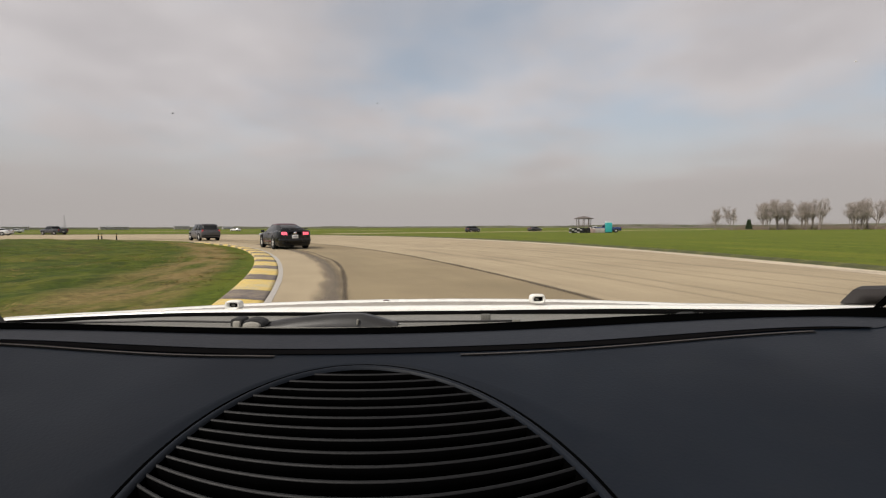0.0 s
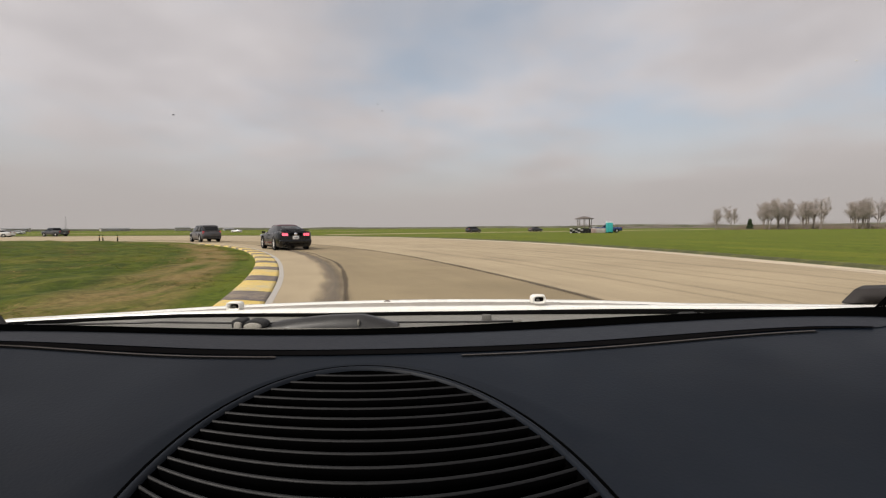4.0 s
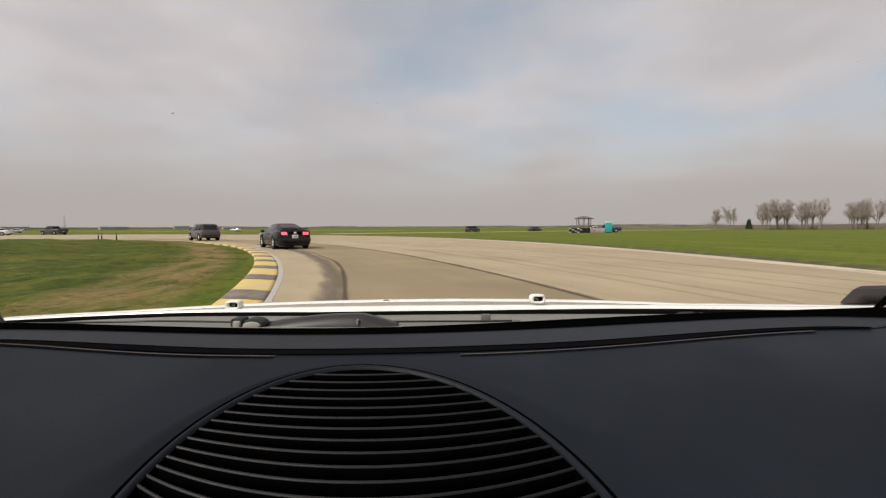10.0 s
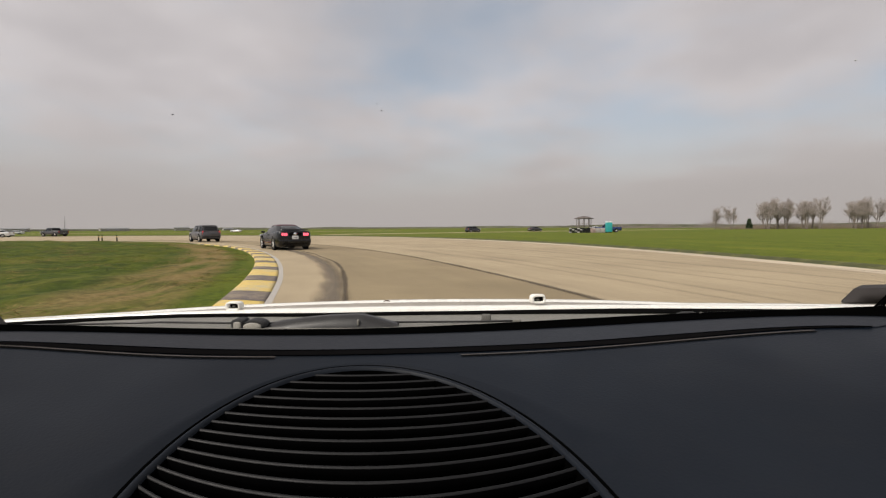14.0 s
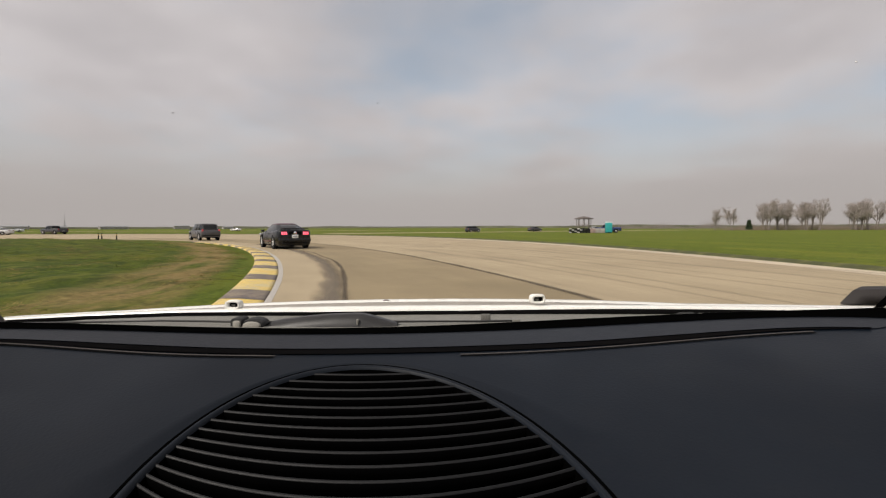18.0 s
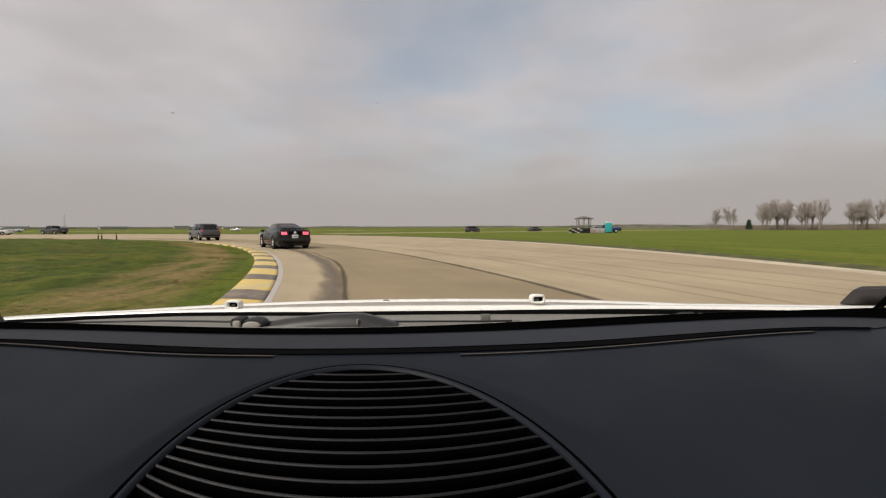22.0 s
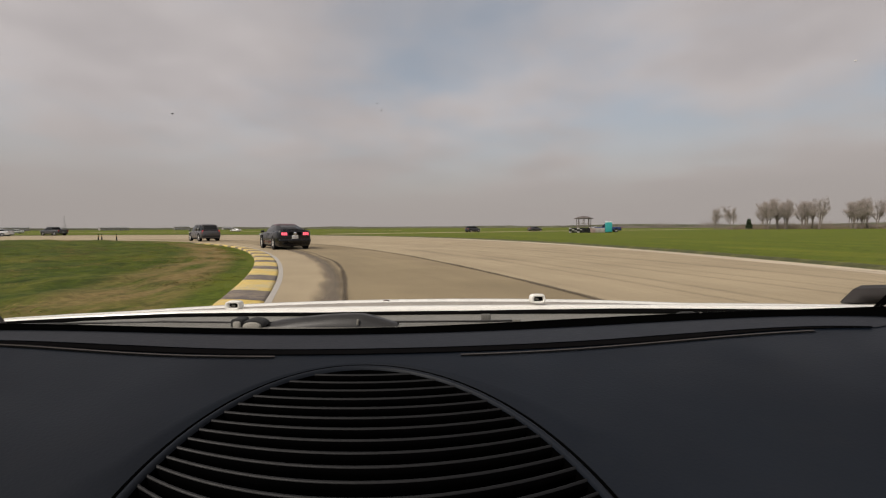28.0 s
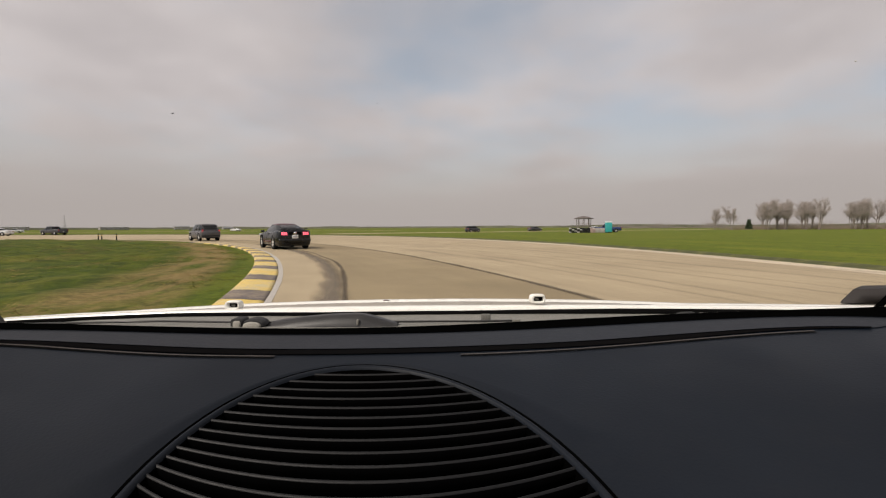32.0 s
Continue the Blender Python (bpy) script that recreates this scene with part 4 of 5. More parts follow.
    part("plate_bars", box(0.20, 0.006, 0.022, (0, rear - 0.021, spec["plate_z"]), 0.004), BAR, plate)
    part("rear_bumper", box(2 * W * 0.93, 0.14, 0.20, (0, rear + 0.03, spec["bumper_z"]), 0.05), spec.get("trim", body), car)
    part("diffuser", box(2 * W * 0.72, 0.10, 0.11, (0, rear + 0.04, spec["bumper_z"] - 0.15), 0.02), BLACK, car)
    part("third_brake_light", box(0.30, 0.03, 0.025, (0, spec["cabin_low"][1] + 0.02 if "deck" in spec else spec["cabin_top"][1] - 0.03, z0 + 0.04 if "deck" in spec else z1 - 0.10), 0.006), TAIL_OFF, car)
    return car, W, rear


for wx in (-0.848, 0.848):
    for wy in (-1.55, 1.25):
        build_wheel(own, wx, wy, 0.345, 0.23)


COUPE = dict(sweep=1.15, bend=1.8, length=4.78, width=1.86, height=1.44, paint=CAR_BLACK, roof=CAR_RED_SHEEN, roof_label="glossy black roof, tinted dark red for its reflections", wheel=0.365, axles=(-1.40, 1.36), belt=0.93,
             body=[(-2.40, 0.70, 0.30, 0.96), (-2.375, 0.80, 0.24, 1.02), (-2.28, 0.87, 0.20, 1.055), (-2.10, 0.915, 0.18, 1.06), (-1.5, 0.945, 0.16, 1.02), (-0.9, 0.925, 0.15, 0.965), (0.6, 0.92, 0.15, 0.95), (1.0, 0.925, 0.15, 0.97), (1.8, 0.91, 0.17, 0.90), (2.2, 0.86, 0.20, 0.80), (2.37, 0.72, 0.26, 0.70)],
             cabin_low=(0.79, -1.98, 1.05), cabin_top=(0.55, -0.80, 0.12), pillars=((0.80, 0.07, 0.04),), mirror_y=0.62, lamp_z=0.87, deck=1,
             lamp=dict(bars=3, x=0.47, w=0.085, h=0.15), plate_z=0.70, bumper_z=0.50)
BOXY = dict(length=4.05, width=1.72, height=1.62, paint=CAR_GREY, roof=CAR_GREY, trim=RUBBER, wheel=0.36, axles=(-1.28, 1.28), belt=0.98, sweep=1.3,
            body=[(-2.06, 0.78, 0.36, 0.92), (-2.00, 0.84, 0.30, 0.98), (-1.6, 0.86, 0.27, 1.00), (0.9, 0.86, 0.25, 0.99), (1.2, 0.85, 0.25, 0.98), (1.8, 0.80, 0.28, 0.88), (2.02, 0.68, 0.34, 0.76)],
            cabin_low=(0.79, -1.98, 1.20), cabin_top=(0.60, -1.55, 0.45), pillars=((-1.70, -1.38, 0.15), (-0.70, -0.66, 0.05), (0.25, 0.12, 0.05), (0.98, 0.42, 0.05)), mirror_y=0.85, lamp_z=0.90,
            lamp=dict(bars=1, x=0.72, w=0.15, h=0.30, mat=TAIL_DIM), plate_z=0.74, bumper_z=0.48)
SEDAN = dict(length=4.5, width=1.78, height=1.43, paint=CAR_WHITE, wheel=0.32, axles=(-1.30, 1.35), belt=0.94,
             body=[(-2.24, 0.78, 0.32, 0.95), (-2.18, 0.84, 0.27, 1.0), (-1.6, 0.88, 0.24, 1.0), (0.8, 0.88, 0.22, 0.96), (1.3, 0.87, 0.22, 0.93), (2.0, 0.82, 0.25, 0.80), (2.24, 0.70, 0.32, 0.70)],
             cabin_low=(0.80, -1.75, 1.10), cabin_top=(0.60, -0.95, 0.25), pillars=((-1.30, -0.85, 0.14), (-0.25, -0.25, 0.05), (0.85, 0.2, 0.05)), mirror_y=0.7, lamp_z=0.88, deck=1,
             lamp=dict(bars=1, x=0.62, w=0.26, h=0.14, mat=TAIL_OFF), plate_z=0.72, bumper_z=0.48)
PICKUP = dict(length=5.5, width=1.92, height=1.80, paint=CAR_DARK, wheel=0.39, axles=(-1.65, 1.70), belt=1.14,
              body=[(-2.74, 0.90, 0.42, 1.10), (-2.70, 0.94, 0.40, 1.14), (-0.75, 0.95, 0.38, 1.14), (0.9, 0.95, 0.36, 1.14), (1.5, 0.94, 0.36, 1.13), (2.4, 0.90, 0.38, 1.06), (2.73, 0.80, 0.45, 0.95)],
              cabin_low=(0.86, -0.85, 1.45), cabin_top=(0.68, -0.62, 0.80), pillars=((-0.66, -0.52, 0.09), (0.30, 0.25, 0.06), (1.25, 0.74, 0.05)), mirror_y=1.1, lamp_z=0.98,
              lamp=dict(bars=1, x=0.84, w=0.14, h=0.36, mat=TAIL_OFF), plate_z=0.62, bumper_z=0.55)


def heading(x, y, th):
    return pose(x, y, 0.0, 0, 0, th)


def ahead(x, y, th, d):
    """The pose of a car whose tail stands d metres behind its middle, at x, y."""
    a = radians(th)
    return heading(x - math.sin(a) * d, y + math.cos(a) * d, th)


def build_traffic():
    coupe, w, rear = build_car("coupe", "black two-door sports coupe, roof tinted for red reflections, brake lights on", "car", ahead(-8.15, 23.5, 35, 2.3), COUPE)
    part("spoiler", box(1.46, 0.24, 0.045, (0, rear + 0.15, 1.135), 0.018), CAR_BLACK, coupe, "low black rear spoiler")
    for x in (-0.55, 0.55):
        part("spoiler_post", box(0.05, 0.08, 0.06, (x, rear + 0.14, 1.07), 0.01), CAR_BLACK, coupe)
        part("exhaust_tip", tube([(x, rear - 0.02, 0.30), (x, rear + 0.15, 0.30)], 0.042, 14), RUBBER, coupe, "dark exhaust tip")
    # added red strips that imitate a reflection along the black flanks
    for x in (-1, 1):
        part("flank_stripe", box(0.012, 2.3, 0.10, (x * 0.927, 0.1, 0.42), 0.004), CAR_RED_SHEEN, coupe, "dark red strip low on the flank, a painted reflection")
    # glossy rear window and the broad pillars beside it
    part("rear_window", thicken(sheet([[(x * (0.60 - 0.17 * f), -1.93 + 1.05 * f ** 1.15 - 0.02, 1.00 + 0.40 * f) for x in (-1, -0.5, 0, 0.5, 1)] for f in (0.12, 0.35, 0.6, 0.85)]), 0.012), TINT, coupe, "dark raked rear window")
    part("badge", tube([(0, rear - 0.018, 0.89), (0, rear + 0.01, 0.89)], 0.085, 20), CHROME, coupe, "round silver badge")
    part("deck_panel", box(0.70, 0.02, 0.20, (0, rear - 0.002, 0.88), 0.01), BLACK, coupe)
    suv, w, rear = build_car("compact_wagon", "grey boxy compact wagon driving ahead on the track", "car", ahead(-21.9, 40.4, 46, 2.0), BOXY)
    part("rear_window", box(1.12, 0.02, 0.38, (0, -1.83, 1.27), 0.04, Matrix.Rotation(radians(-32), 4, "X")), TINT, suv, "dark rear window")
    part("window_frame", box(1.30, 0.02, 0.54, (0, -1.815, 1.27), 0.05, Matrix.Rotation(radians(-32), 4, "X")), CAR_GREY, suv)
    for x in (-1, 1):
        part("side_glass", thicken(sheet([[(x * 0.800, -1.45, 1.02), (x * 0.800, -0.76, 1.02)], [(x * 0.665, -1.28, 1.47), (x * 0.665, -0.72, 1.47)]]), 0.008), TINT, suv, "dark side window")
        part("side_glass", thicken(sheet([[(x * 0.800, -0.62, 1.02), (x * 0.800, 0.18, 1.02)], [(x * 0.665, -0.58, 1.47), (x * 0.665, 0.06, 1.47)]]), 0.008), TINT, suv, "dark side window")
    part("tailgate_trim", box(0.60, 0.02, 0.05, (0, rear - 0.012, 0.88), 0.008), CHROME, suv)
    truck, w, rear = build_car("pickup_truck", "dark grey pickup truck on the far side of the bend", "truck", heading(-80.0, 88.0, 74), PICKUP)
    part("cargo_bed", box(1.62, 1.75, 0.03, (0, -1.78, 1.165), 0.005), BLACK, truck, "open black cargo bed")
    for x in (-0.87, 0.87):
        part("bed_wall", box(0.10, 1.85, 0.14, (x, -1.80, 1.17), 0.02), CAR_DARK, truck)
    part("tailgate", box(1.75, 0.06, 0.16, (0, -2.69, 1.16), 0.02), CAR_DARK, truck)
    build_car("sedan", "white sedan far round the bend", "car", heading(-84.0, 80.5, 108), SEDAN, "distant white cars")
    build_car("sedan", "white sedan far round the bend", "car", heading(-150, 150, 120), SEDAN, "distant white cars")
    build_car("sedan", "white sedan on the distant track", "car", heading(-92, 190, 80), SEDAN, "distant white cars")
    far_suv, far_sedan = dict(BOXY), dict(SEDAN)
    far_suv["paint"] = far_suv["roof"] = far_sedan["paint"] = CAR_DARK

    def leg(f):
        """A place on the leg of the track that leads away, and the way it runs there."""
        return heading(-24 + 150 * f + 22 * f * (1 - f), 88 + 105 * f ** 0.85, -58)
    build_car("sport_utility_car", "dark grey sport utility car on the track leading away", "car", leg(0.19), far_suv)
    build_car("sedan", "dark grey sedan on the track leading away", "car", leg(0.31), far_sedan, "distant dark cars")
    build_car("sedan", "white sedan on the track leading away", "car", leg(0.46), SEDAN, "distant white cars")
    parked = dict(PICKUP)
    parked["paint"] = CAR_BLUE
    build_car("pickup_truck", "blue pickup truck parked beside the toilet cabin", "truck", heading(36.5, 95, 75), parked)


build_traffic()

# ---- marshal post, toilet, sheds and trees ----
WOOD_GREY = plain("weathered_timber", (0.17, 0.14, 0.115), 0.85, vary=0.25, scale=8.0)
ROOF_GREY = plain("shingle_roof", (0.12, 0.10, 0.09), 0.9, vary=0.25, scale=5.0)
TEAL = plain("teal_plastic", (0.03, 0.36, 0.36), 0.5, vary=0.08)
WHITE_PLASTIC = plain("white_plastic", (0.75, 0.76, 0.75), 0.5)
BLOCK = plain("concrete_block", (0.36, 0.33, 0.30), 0.9, vary=0.2, scale=4.0)
SHED = plain("shed_wall", (0.36, 0.33, 0.32), 0.8, vary=0.15, scale=1.0)
SHED_ROOF = plain("shed_roof", (0.25, 0.25, 0.26), 0.6, vary=0.15, scale=1.0)
BARK = plain("bare_bark", (0.20, 0.165, 0.14), 0.95, vary=0.25, scale=3.0)
TWIG = plain("bare_twigs", (0.36, 0.31, 0.28), 0.95, vary=0.2, scale=2.0)
EVERGREEN = plain("evergreen_foliage", (0.035, 0.055, 0.02), 0.9, vary=0.4, scale=6.0)


def build_post():
    post = thing("marshal_post", "open octagonal timber marshal post with a shingled hipped roof", "shelter", pose(30.2, 92, 0))
    ring = [(1.45 * math.cos(math.pi * (k + 0.5) / 4), 1.45 * math.sin(math.pi * (k + 0.5) / 4)) for k in range(8)]
    for x, y in ring:
        part("post", box(0.10, 0.10, 3.0, (x, y, 1.5), 0.01), WOOD_GREY, post)
    bm = sheet([[(x * 1.36, y * 1.36, 2.92) for x, y in ring], [(x * 1.38, y * 1.38, 3.04) for x, y in ring], [(x * 0.70, y * 0.70, 3.36) for x, y in ring], [(x * 0.30, y * 0.30, 3.50) for x, y in ring], [(x * 0.02, y * 0.02, 3.55) for x, y in ring]], closed=True)
    part("roof", bm, ROOF_GREY, post, "grey shingled hipped roof", smooth=False)
    part("deck", tube([(0, 0, 0.82), (0, 0, 0.95)], 1.55, 8), WOOD_GREY, post)
    for k in range(8):
        (x0, y0), (x1, y1) = ring[k], ring[(k + 1) % 8]
        turn = Matrix.Rotation(math.atan2(y1 - y0, x1 - x0), 4, "Z")
        for z in (1.25, 1.55, 1.85):
            part("rail", box(1.06, 0.05, 0.07, ((x0 + x1) / 2, (y0 + y1) / 2, z), 0.01, turn), WOOD_GREY, post)
        for j in range(5):
            f = (j + 0.5) / 5
            part("skirt_board", box(0.19, 0.03, 0.80, (x0 + (x1 - x0) * f, y0 + (y1 - y0) * f, 0.41), 0.006, turn), WOOD_GREY, post)
    barrier = thing("tyre_wall", "stacked tyre wall, partly painted white, before the marshal post", "barrier", pose(28.6, 88.5, 0))
    pale = plain("white_tyre_paint", (0.42, 0.40, 0.39), 0.8, vary=0.3, scale=3.0)
    for k in range(9):
        for j in range(4):
            part("tyre", tube([(k * 0.56 - 2.3, 0.04 * (k % 3), j * 0.25), (k * 0.56 - 2.3, 0.04 * (k % 3), j * 0.25 + 0.04), (k * 0.56 - 2.3, 0.04 * (k % 3), j * 0.25 + 0.20), (k * 0.56 - 2.3, 0.04 * (k % 3), j * 0.25 + 0.24)], [0.23, 0.28, 0.28, 0.23], 14),
                 pale if (k + j) % 3 == 0 and k < 5 else TYRE, barrier)
    wall = thing("block_wall", "pale concrete barrier blocks with faded red paint beside the marshal post", "barrier", pose(29.6, 88.0, 0))
    faded = plain("faded_red_block", (0.34, 0.25, 0.22), 0.9, vary=0.3, scale=3.0)
    for k in range(3):
        part("block", box(0.95, 0.5, 0.95, (k * 0.97 + 1.2, 0.03 * k, 0.475), 0.04), faded if k == 0 else BLOCK, wall)
    loo = thing("portable_toilet", "teal portable toilet with a white roof", "toilet", pose(34.6, 89.5, 0))
    part("cabin", box(1.1, 1.1, 2.0, (0, 0, 1.08), 0.03), TEAL, loo)
    part("door", box(0.72, 0.04, 1.75, (0.05, -0.56, 1.02), 0.02), TEAL, loo)
    for k in range(3):
        part("rib", box(0.05, 0.03, 1.8, (-0.42 + 0.4 * k, -0.575, 1.05), 0.01), TEAL, loo)
    part("roof", box(1.16, 1.16, 0.24, (0, 0, 2.19), 0.09), WHITE_PLASTIC, loo, "rounded white roof")
    part("skid_base", box(1.14, 1.14, 0.09, (0, 0, 0.045), 0.01), BLACK, loo)
    part("vent_pipe", tube([(-0.42, 0.42, 2.2), (-0.42, 0.42, 2.5)], 0.05, 10), WHITE_PLASTIC, loo)


build_post()


def limb(runs, p, d, length, r, depth, rng):
    """One limb that curves upwards and, along it, its finer limbs."""
    pts, way = [p], d.copy()
    for _ in range(3):
        way = (way + Vector((rng.uniform(-0.16, 0.16), rng.uniform(-0.16, 0.16), 0.10 if depth else 0.03))).normalized()
        pts.append(pts[-1] + way * length / 3)
    runs[0 if depth < 2 else 1].append((pts if depth < 3 else [pts[0], pts[-1]], [r, r * 0.8, r * 0.6, r * 0.35] if depth < 3 else [r, r * 0.5], 6 if depth < 2 else 3))
    if depth >= 4:
        return
    for k in range((13, 7, 6, 3)[depth]):
        f = rng.uniform(0.28, 1.0) if depth == 0 else rng.uniform(0.2, 1.0)
        i = min(2, int(f * 3))
        root = pts[i].lerp(pts[i + 1], f * 3 - i)
        a = rng.uniform(0, 6.2832)
        out = Vector((math.cos(a), math.sin(a), rng.uniform(0.15, 0.8)))
        nd = (way * (0.55 if depth == 0 else 0.85) + out * 0.8).normalized()
        reach = length * (0.42 - 0.20 * f) if depth == 0 else length * rng.uniform(0.40, 0.62)
        limb(runs, root, nd, reach, r * (0.40 if depth == 0 else 0.5) * (1.1 - 0.4 * f), depth + 1, rng)


def build_tree(name, label, m, seed, tall, stems):
    """A leafless tree: a few stems from one root, upright limbs and a haze of fine twigs."""
    rng = random.Random(seed)
    tree = thing(name, label, "tree", m, "bare trees")
    runs = ([], [])
    for k in range(stems):
        a, lean = 6.2832 * (k + rng.random() * 0.6) / stems, rng.uniform(0.06, 0.24) if stems > 1 else 0.04
        d = Vector((lean * math.cos(a), lean * math.sin(a), 1)).normalized()
        limb(runs, Vector((0.18 * math.cos(a), 0.18 * math.sin(a), -0.1)), d, tall * rng.uniform(0.72, 0.88), tall * (0.017 if stems < 3 else 0.012), 0, rng)
    for name_of, group, mat in (("trunk", runs[0], BARK), ("crown", runs[1], TWIG)):
        verts, faces = [], []
        for pts, radii, sides in group:
            base = len(verts)
            q = (pts[-1] - pts[0]).normalized().to_track_quat("Z", "Y").to_matrix()
            for p, r in zip(pts, radii):
                r = max(r, 0.007)
                verts += [p + q @ Vector((math.cos(6.2832 * k / sides) * r, math.sin(6.2832 * k / sides) * r, 0)) for k in range(sides)]
            for j in range(len(pts) - 1):
                faces += [(base + j * sides + k, base + j * sides + (k + 1) % sides, base + (j + 1) * sides + (k + 1) % sides, base + (j + 1) * sides + k) for k in range(sides)]
        me = bpy.data.meshes.new(name_of)
        me.from_pydata([tuple(v) for v in verts], [], faces)
        me.materials.append(mat)
        ob = new(name_of, me)
        ob.parent = tree
    return tree


def build_trees():
    rng = random.Random(5)
    kinds = [build_tree("bare_tree", "small leafless grey-brown tree at the field's edge", pose(95.0, 150, 0), 1, 7.6, 2),
             build_tree("bare_tree", "leafless tree with three slender stems at the field's edge", pose(102.0, 151, 0), 2, 8.4, 3),
             build_tree("bare_tree", "tall leafless tree in a row beyond the field", pose(115.5, 152, 0), 3, 10.0, 4),
             build_tree("bare_tree", "tall leafless tree in a row beyond the field", pose(120.0, 154, 0), 4, 10.6, 2)]
    for k, x in enumerate((117.6, 122.2, 124.6, 127, 129.3, 131.8, 134, 136.4, 145.5, 148, 150.6, 153.5, 156.4, 160, 163, 167, 171, 176, 182)):
        copy_thing(kinds[2 + k % 2], pose(x + rng.uniform(-0.8, 0.8), 154 + rng.uniform(-4, 6), 0, 0, 0, rng.uniform(0, 360)))
    verts, faces = [], []
    for k in range(9000):
        x = 104 + 100 * rng.random()
        y, h = 161 + rng.gauss(0, 4), rng.uniform(0.5, 3.0) * (0.6 + 0.7 * math.sin(x * 0.23) ** 2) * min(1.0, (x - 100) / 12)
        a, w = rng.uniform(0, 6.28), rng.uniform(0.010, 0.024)
        base = len(verts)
        verts += [(x - w, y, -0.05), (x + w, y, -0.05), (x + 0.5 * h * math.cos(a) * rng.random(), y + 0.5 * h * math.sin(a) * rng.random(), h)]
        faces.append((base, base + 1, base + 2))
    me = bpy.data.meshes.new("brushwood")
    me.from_pydata(verts, [], faces)
    me.materials.append(plain("brushwood_twigs", (0.24, 0.18, 0.14), 0.95, vary=0.3, scale=0.3))
    tagged(new("brushwood", me), "leafless brown brushwood under the bare trees", "brush", kind="stuff")
    bush = thing("evergreen_shrub", "small dark evergreen shrub at the field's edge", "shrub", pose(106.4, 149, 0))
    part("trunk", tube([(0, 0, -0.05), (0, 0, 1.0)], [0.12, 0.07], 8), BARK, bush)
    verts, faces = [], []
    for k in range(900):
        a, z = rng.uniform(0, 6.2832), rng.uniform(0.3, 3.6)
        r = (1.15 - 0.22 * z) * math.sqrt(rng.random()) * 1.1
        c, s = Vector((r * math.cos(a), r * math.sin(a), z)), rng.uniform(0.12, 0.26)
        n = Vector((rng.uniform(-1, 1), rng.uniform(-1, 1), rng.uniform(-1, 1))).normalized().to_track_quat("Z", "Y").to_matrix()
        base = len(verts)
        verts += [tuple(c + n @ Vector(q) * s) for q in ((-1, -0.4, 0), (1, -0.4, 0), (0, 1, 0.2))]
        faces.append((base, base + 1, base + 2))
    me = bpy.data.meshes.new("crown")
    me.from_pydata(verts, [], faces)
    me.materials.append(EVERGREEN)
    ob = new("crown", me)
    ob.parent = bush


build_trees()


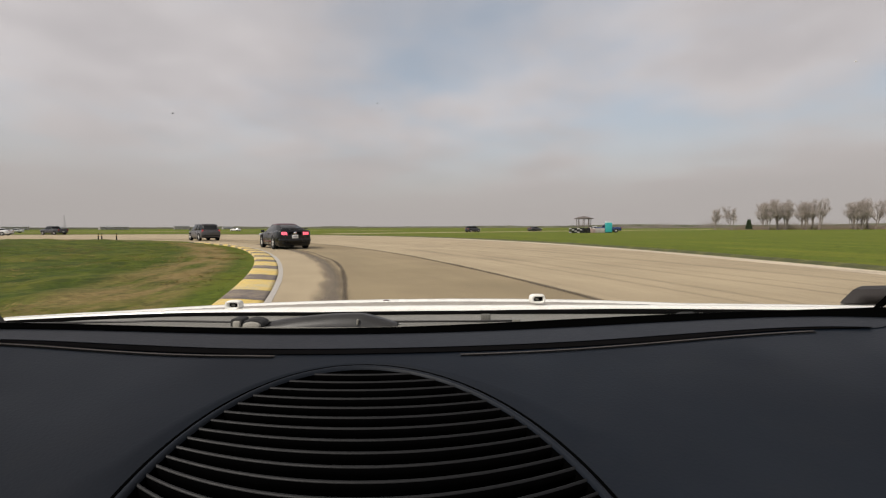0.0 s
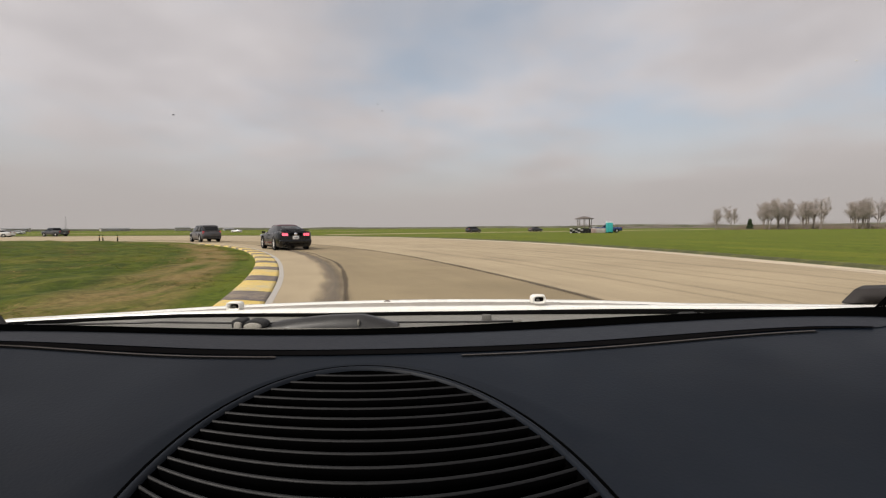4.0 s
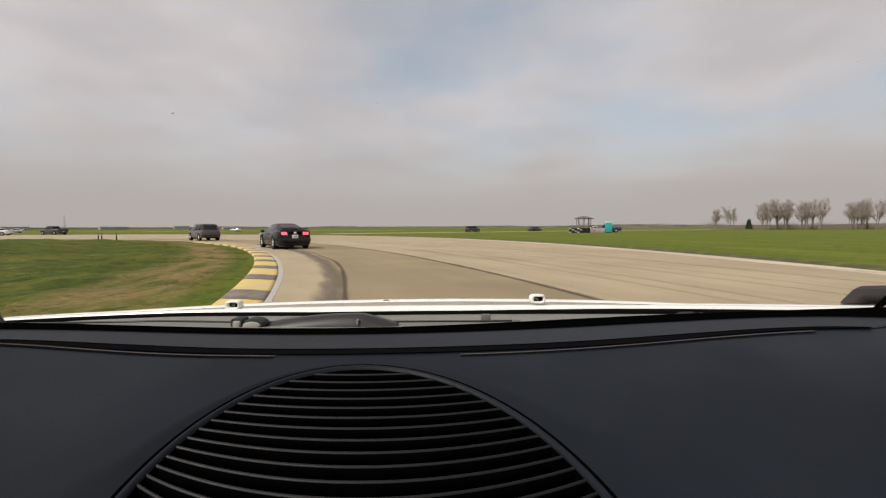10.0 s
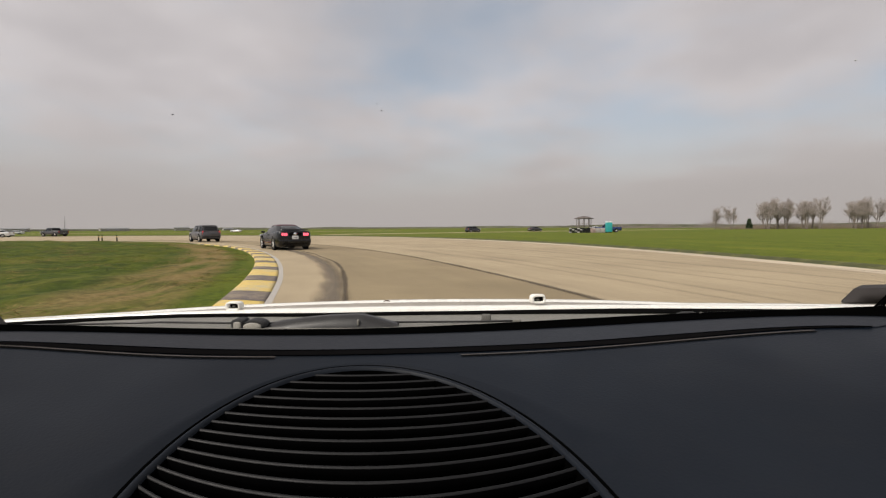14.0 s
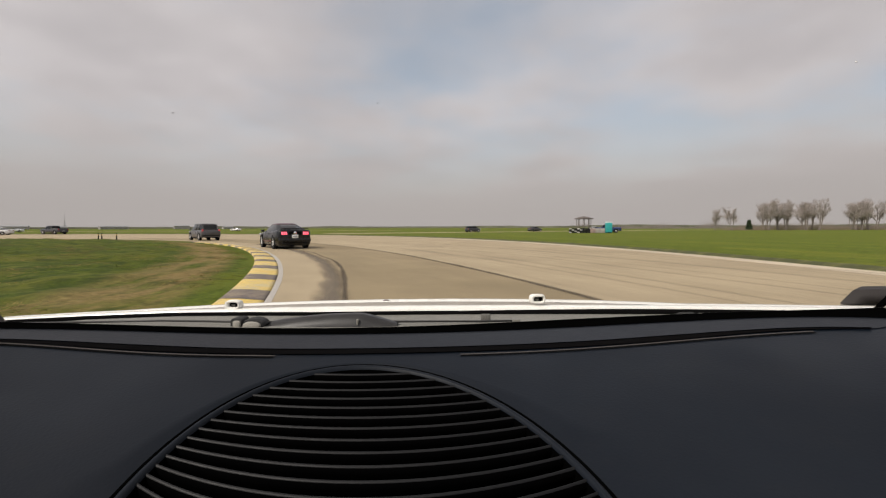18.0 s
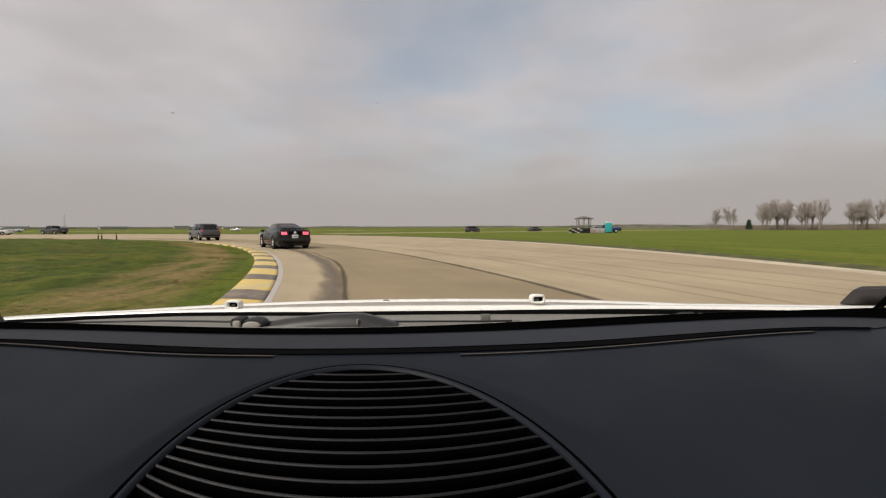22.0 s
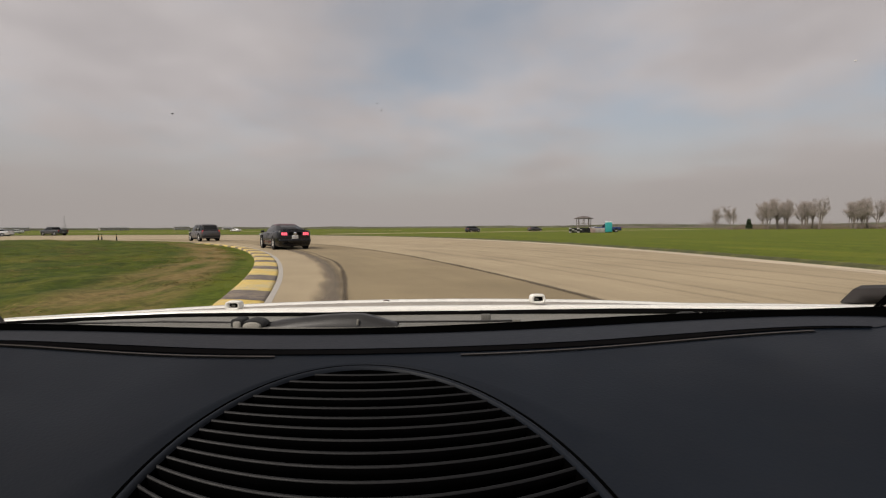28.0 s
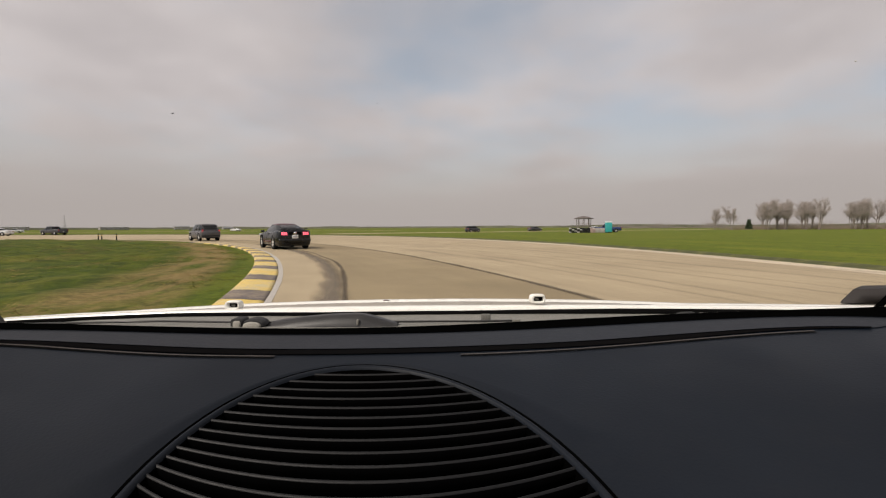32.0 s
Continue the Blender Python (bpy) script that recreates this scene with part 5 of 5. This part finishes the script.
def build_far():
    # low sheds on the skyline beyond the infield
    sheds = ((-640, 640, 30, 12, 4.6), (-585, 655, 16, 10, 3.6), (-530, 690, 38, 12, 4.2), (-430, 705, 22, 12, 5.0), (-372, 740, 16, 9, 3.2), (-715, 610, 44, 14, 5.0))
    for k, (x, y, w, d, h) in enumerate(sheds):
        shed = thing("shed", "long low grey shed on the skyline", "building", pose(x, y, 0, 0, 0, 35 + 7 * (k % 3)), "sheds on the skyline")
        part("wall", box(w, d, h, (0, 0, h / 2)), SHED, shed, smooth=False)
        bm = sheet([[(-w / 2 - 0.4, -d / 2 - 0.5, h), (w / 2 + 0.4, -d / 2 - 0.5, h)], [(-w / 2 - 0.4, 0, h + 1.3), (w / 2 + 0.4, 0, h + 1.3)], [(-w / 2 - 0.4, d / 2 + 0.5, h), (w / 2 + 0.4, d / 2 + 0.5, h)]])
        part("roof", thicken(bm, 0.15), SHED_ROOF, shed, smooth=False)
        for j in range(max(2, int(w / 6))):
            part("door", box(2.6, 0.1, 2.6, (-w / 2 + 3 + j * 6.0, -d / 2 - 0.05, 1.3)), SHED_ROOF, shed)
    # the dark line of far woods
    rng = random.Random(9)
    verts, faces = [], []
    n = 720
    for k in range(n):
        a = 2 * math.pi * k / n
        r = 1500 + 160 * math.sin(3 * a + 1)
        h = 5.4 + 6.0 * max(0.0, noise.noise((math.cos(a) * 6, math.sin(a) * 6, 2.0))) + 2.2 * max(0.0, noise.noise((math.cos(a) * 40, math.sin(a) * 40, 5.0))) + rng.uniform(0, 0.8)
        for q, z in ((r, -0.5), (r + 4, h * 0.7), (r + 14, h), (r + 40, -0.5)):
            verts.append((q * math.cos(a), q * math.sin(a), z))
    for k in range(n):
        j = (k + 1) % n
        for i in range(3):
            faces.append((k * 4 + i, j * 4 + i, j * 4 + i + 1, k * 4 + i + 1))
    me = bpy.data.meshes.new("far_woods")
    me.from_pydata(verts, [], faces)
    me.materials.append(plain("far_woods", (0.095, 0.095, 0.06), 1.0, vary=0.3, scale=0.02))
    tagged(new("far_woods", me), "thin dark line of distant woods on the horizon", "woods", kind="stuff")
    # leafless hedge and trees far off beyond the field
    verts, faces = [], []
    for k in range(14000):
        x = 150 + 330 * rng.random()
        lump = max(0.0, noise.noise((x * 0.045, 3.0, 1.0)) + 0.25) + 0.5 * max(0.0, noise.noise((x * 0.2, 7.0, 1.0)))
        y, h = 372 + rng.gauss(0, 6), (1.2 + 8.0 * lump) * rng.uniform(0.5, 1.0)
        a, w = rng.uniform(0, 6.28), rng.uniform(0.03, 0.06)
        base = len(verts)
        verts += [(x - w, y, -0.05), (x + w, y, -0.05), (x + 0.35 * h * math.cos(a), y + 0.35 * h * math.sin(a), h)]
        faces.append((base, base + 1, base + 2))
    me = bpy.data.meshes.new("hedge")
    me.from_pydata(verts, [], faces)
    me.materials.append(plain("bare_hedge_twigs", (0.24, 0.205, 0.18), 0.95, vary=0.3, scale=0.1))
    tagged(new("hedge", me), "leafless grey-brown hedge far beyond the field", "hedge", kind="stuff")
    # another leg of the track far across the field
    bm = sheet([[(x, 205 + 0.12 * x + 14 * math.sin(x / 160) + w, -0.02) for x in range(-420, -18, 8)] for w in (0, 11)])
    uv = bm.loops.layers.uv.new("UVMap")
    for f in bm.faces:
        for loop in f.loops:
            loop[uv].uv = loop.vert.co.x, loop.vert.co.y
    tagged(part("road_far", bm, CONCRETE), "pale far leg of the race track", "race track", kind="structure")


    # the leg of the track that leads away past the marshal post
    rows = [[], []]
    for k in range(61):
        f = k / 60
        x, y = -24 + 150 * f + 22 * f * (1 - f), 88 + 105 * f ** 0.85
        for row, w in zip(rows, (-4.6, 4.6)):
            row.append((x - 0.55 * w, y + 0.83 * w, -0.018))
    bm = sheet(rows)
    uv = bm.loops.layers.uv.new("UVMap")
    for f in bm.faces:
        for loop in f.loops:
            loop[uv].uv = loop.vert.co.x, loop.vert.co.y
    tagged(part("road_exit", bm, CONCRETE), "pale leg of the race track leading away across the field", "race track", kind="structure")


    # thin lattice mast on the skyline
    mast = thing("mast", "thin grey lattice mast on the skyline", "mast", pose(-371, 420, 0))
    legs = [(1.1 * math.cos(a), 1.1 * math.sin(a)) for a in (0.5, 2.6, 4.7)]
    for x, y in legs:
        part("leg", tube([(x, y, 0), (x * 0.25, y * 0.25, 15)], [0.10, 0.06], 6), SHED_ROOF, mast)
    for k in range(8):
        f, h = 1 - 0.75 * k / 8, 15 * k / 8
        for i in range(3):
            (x0, y0), (x1, y1) = legs[i], legs[(i + 1) % 3]
            part("brace", tube([(x0 * f, y0 * f, h), (x1 * (f - 0.09), y1 * (f - 0.09), h + 1.8)], 0.035, 5), SHED_ROOF, mast)
    # small dark marker posts at the inside of the track
    for k, (th, off) in enumerate(((70, -1.6), (72.5, -2.0), (74, -1.7))):
        p = on_track(th, off)
        post = thing("marker_post", "small dark marker post beside the track", "post", pose(p.x, p.y, -0.03), "marker posts")
        part("base", tube([(0, 0, 0), (0, 0, 0.05)], 0.22, 12), RUBBER, post)
        part("stem", tube([(0, 0, 0.05), (0, 0, 0.75)], [0.06, 0.045], 10), RUBBER, post)
        part("band", tube([(0, 0, 0.5), (0, 0, 0.6)], 0.062, 10), YELLOW, post)


build_far()


def build_grass():
    """Tufts along the infield near the kerb and on the outer verge."""
    rng = random.Random(3)
    kinds = (("grass_tufts", "short green grass tufts beside the track", plain("grass_blades_green", (0.115, 0.142, 0.014), 0.8, vary=0.2, scale=1.2, spec=0.2)),
             ("dry_grass_tufts", "straw-coloured dry grass tufts beside the track", plain("grass_blades_dry", (0.26, 0.185, 0.075), 0.9, vary=0.15, scale=1.2, spec=0.1)))
    store = [([], []) for _ in kinds]

    def blade(which, q, h, lean, w):
        verts, faces = store[which]
        a = rng.uniform(0, 6.28)
        side, tip = Vector((math.cos(a), math.sin(a), 0)) * w, Vector((math.sin(a) * lean, math.cos(a) * lean, h))
        base = len(verts)
        verts += [tuple(q - side), tuple(q + side), tuple(q + tip)]
        faces.append((base, base + 1, base + 2))
    for k in range(17000):
        th = rng.uniform(-6, 55)
        far = rng.random() ** 1.6
        if rng.random() < 0.86:
            off = -1.05 - 18 * far
        else:
            off = outer(th) - inner(th) + 0.1 + 9 * far
        p = on_track(th, off, -0.04)
        which = 1 if -3.8 < off < -1.6 and rng.random() < 0.8 or rng.random() < 0.12 else 0
        for _ in range(3):
            blade(which, p + Vector((rng.uniform(-0.09, 0.09), rng.uniform(-0.09, 0.09), 0)), rng.uniform(0.015, 0.045), rng.uniform(0.02, 0.06), rng.uniform(0.004, 0.008))
    for k in range(2600):
        th, off = rng.uniform(-6, 48), -1.2 - 20 * rng.random() ** 1.4
        p = on_track(th, off, -0.03)
        rise = max(0.0, min(1.0, (-0.9 - off) / 2.5))
        if noise.noise((p.x * 0.35, p.y * 0.35, 8.0)) < -0.05:
            continue
        p.z += rise * (0.09 + 0.13 * noise.noise((p.x * 0.23, p.y * 0.23, 1.0)) + 0.11 * noise.noise((p.x * 0.7, p.y * 0.7, 2.0)) + 0.05 * noise.noise((p.x * 1.9, p.y * 1.9, 4.0)))
        which, size = 1 if rng.random() < (0.75 if -3.9 < off < -1.7 else 0.22) else 0, rng.uniform(0.5, 1.25)
        for _ in range(40):
            a, r = rng.uniform(0, 6.28), 0.34 * size * math.sqrt(rng.random())
            blade(which, p + Vector((r * math.cos(a), r * math.sin(a), 0)), size * rng.uniform(0.012, 0.045), rng.uniform(0.05, 0.13), rng.uniform(0.005, 0.010))
    for (name, label, mat), (verts, faces) in zip(kinds, store):
        me = bpy.data.meshes.new(name)
        me.from_pydata(verts, [], faces)
        me.materials.append(mat)
        tagged(new(name, me), label, "grass", kind="stuff")


build_grass()

# ---- the kerb, block by block ----
def build_kerb():
    kerb = thing("kerb", "low yellow and dark grey painted kerb along the inside of the bend", "kerb", kind="structure")
    step = 3.48
    for k in range(-9, 13):
        for start, span, mat, name in ((7.35 + k * step, 2.14, YELLOW, "kerb_block"), (7.35 + k * step + 2.14, 1.34, DARK_KERB, "kerb_block")):
            bm = bmesh.new()
            n = 4
            rows = []
            for i in range(n + 1):
                th = start + 0.015 + (span - 0.03) * i / n
                fade = max(0.15, min(1.0, (52 - th) / 12))
                rows.append([on_track(th, off, z * fade) for off, z in ((-0.83, -0.06), (-0.82, 0.040), (-0.77, 0.056), (-0.50, 0.050), (-0.22, 0.024), (-0.135, 0.015), (-0.13, -0.02))])
            bm.free()
            part(name, sheet([[tuple(p) for p in row] for row in rows]), mat, kerb)


build_kerb()
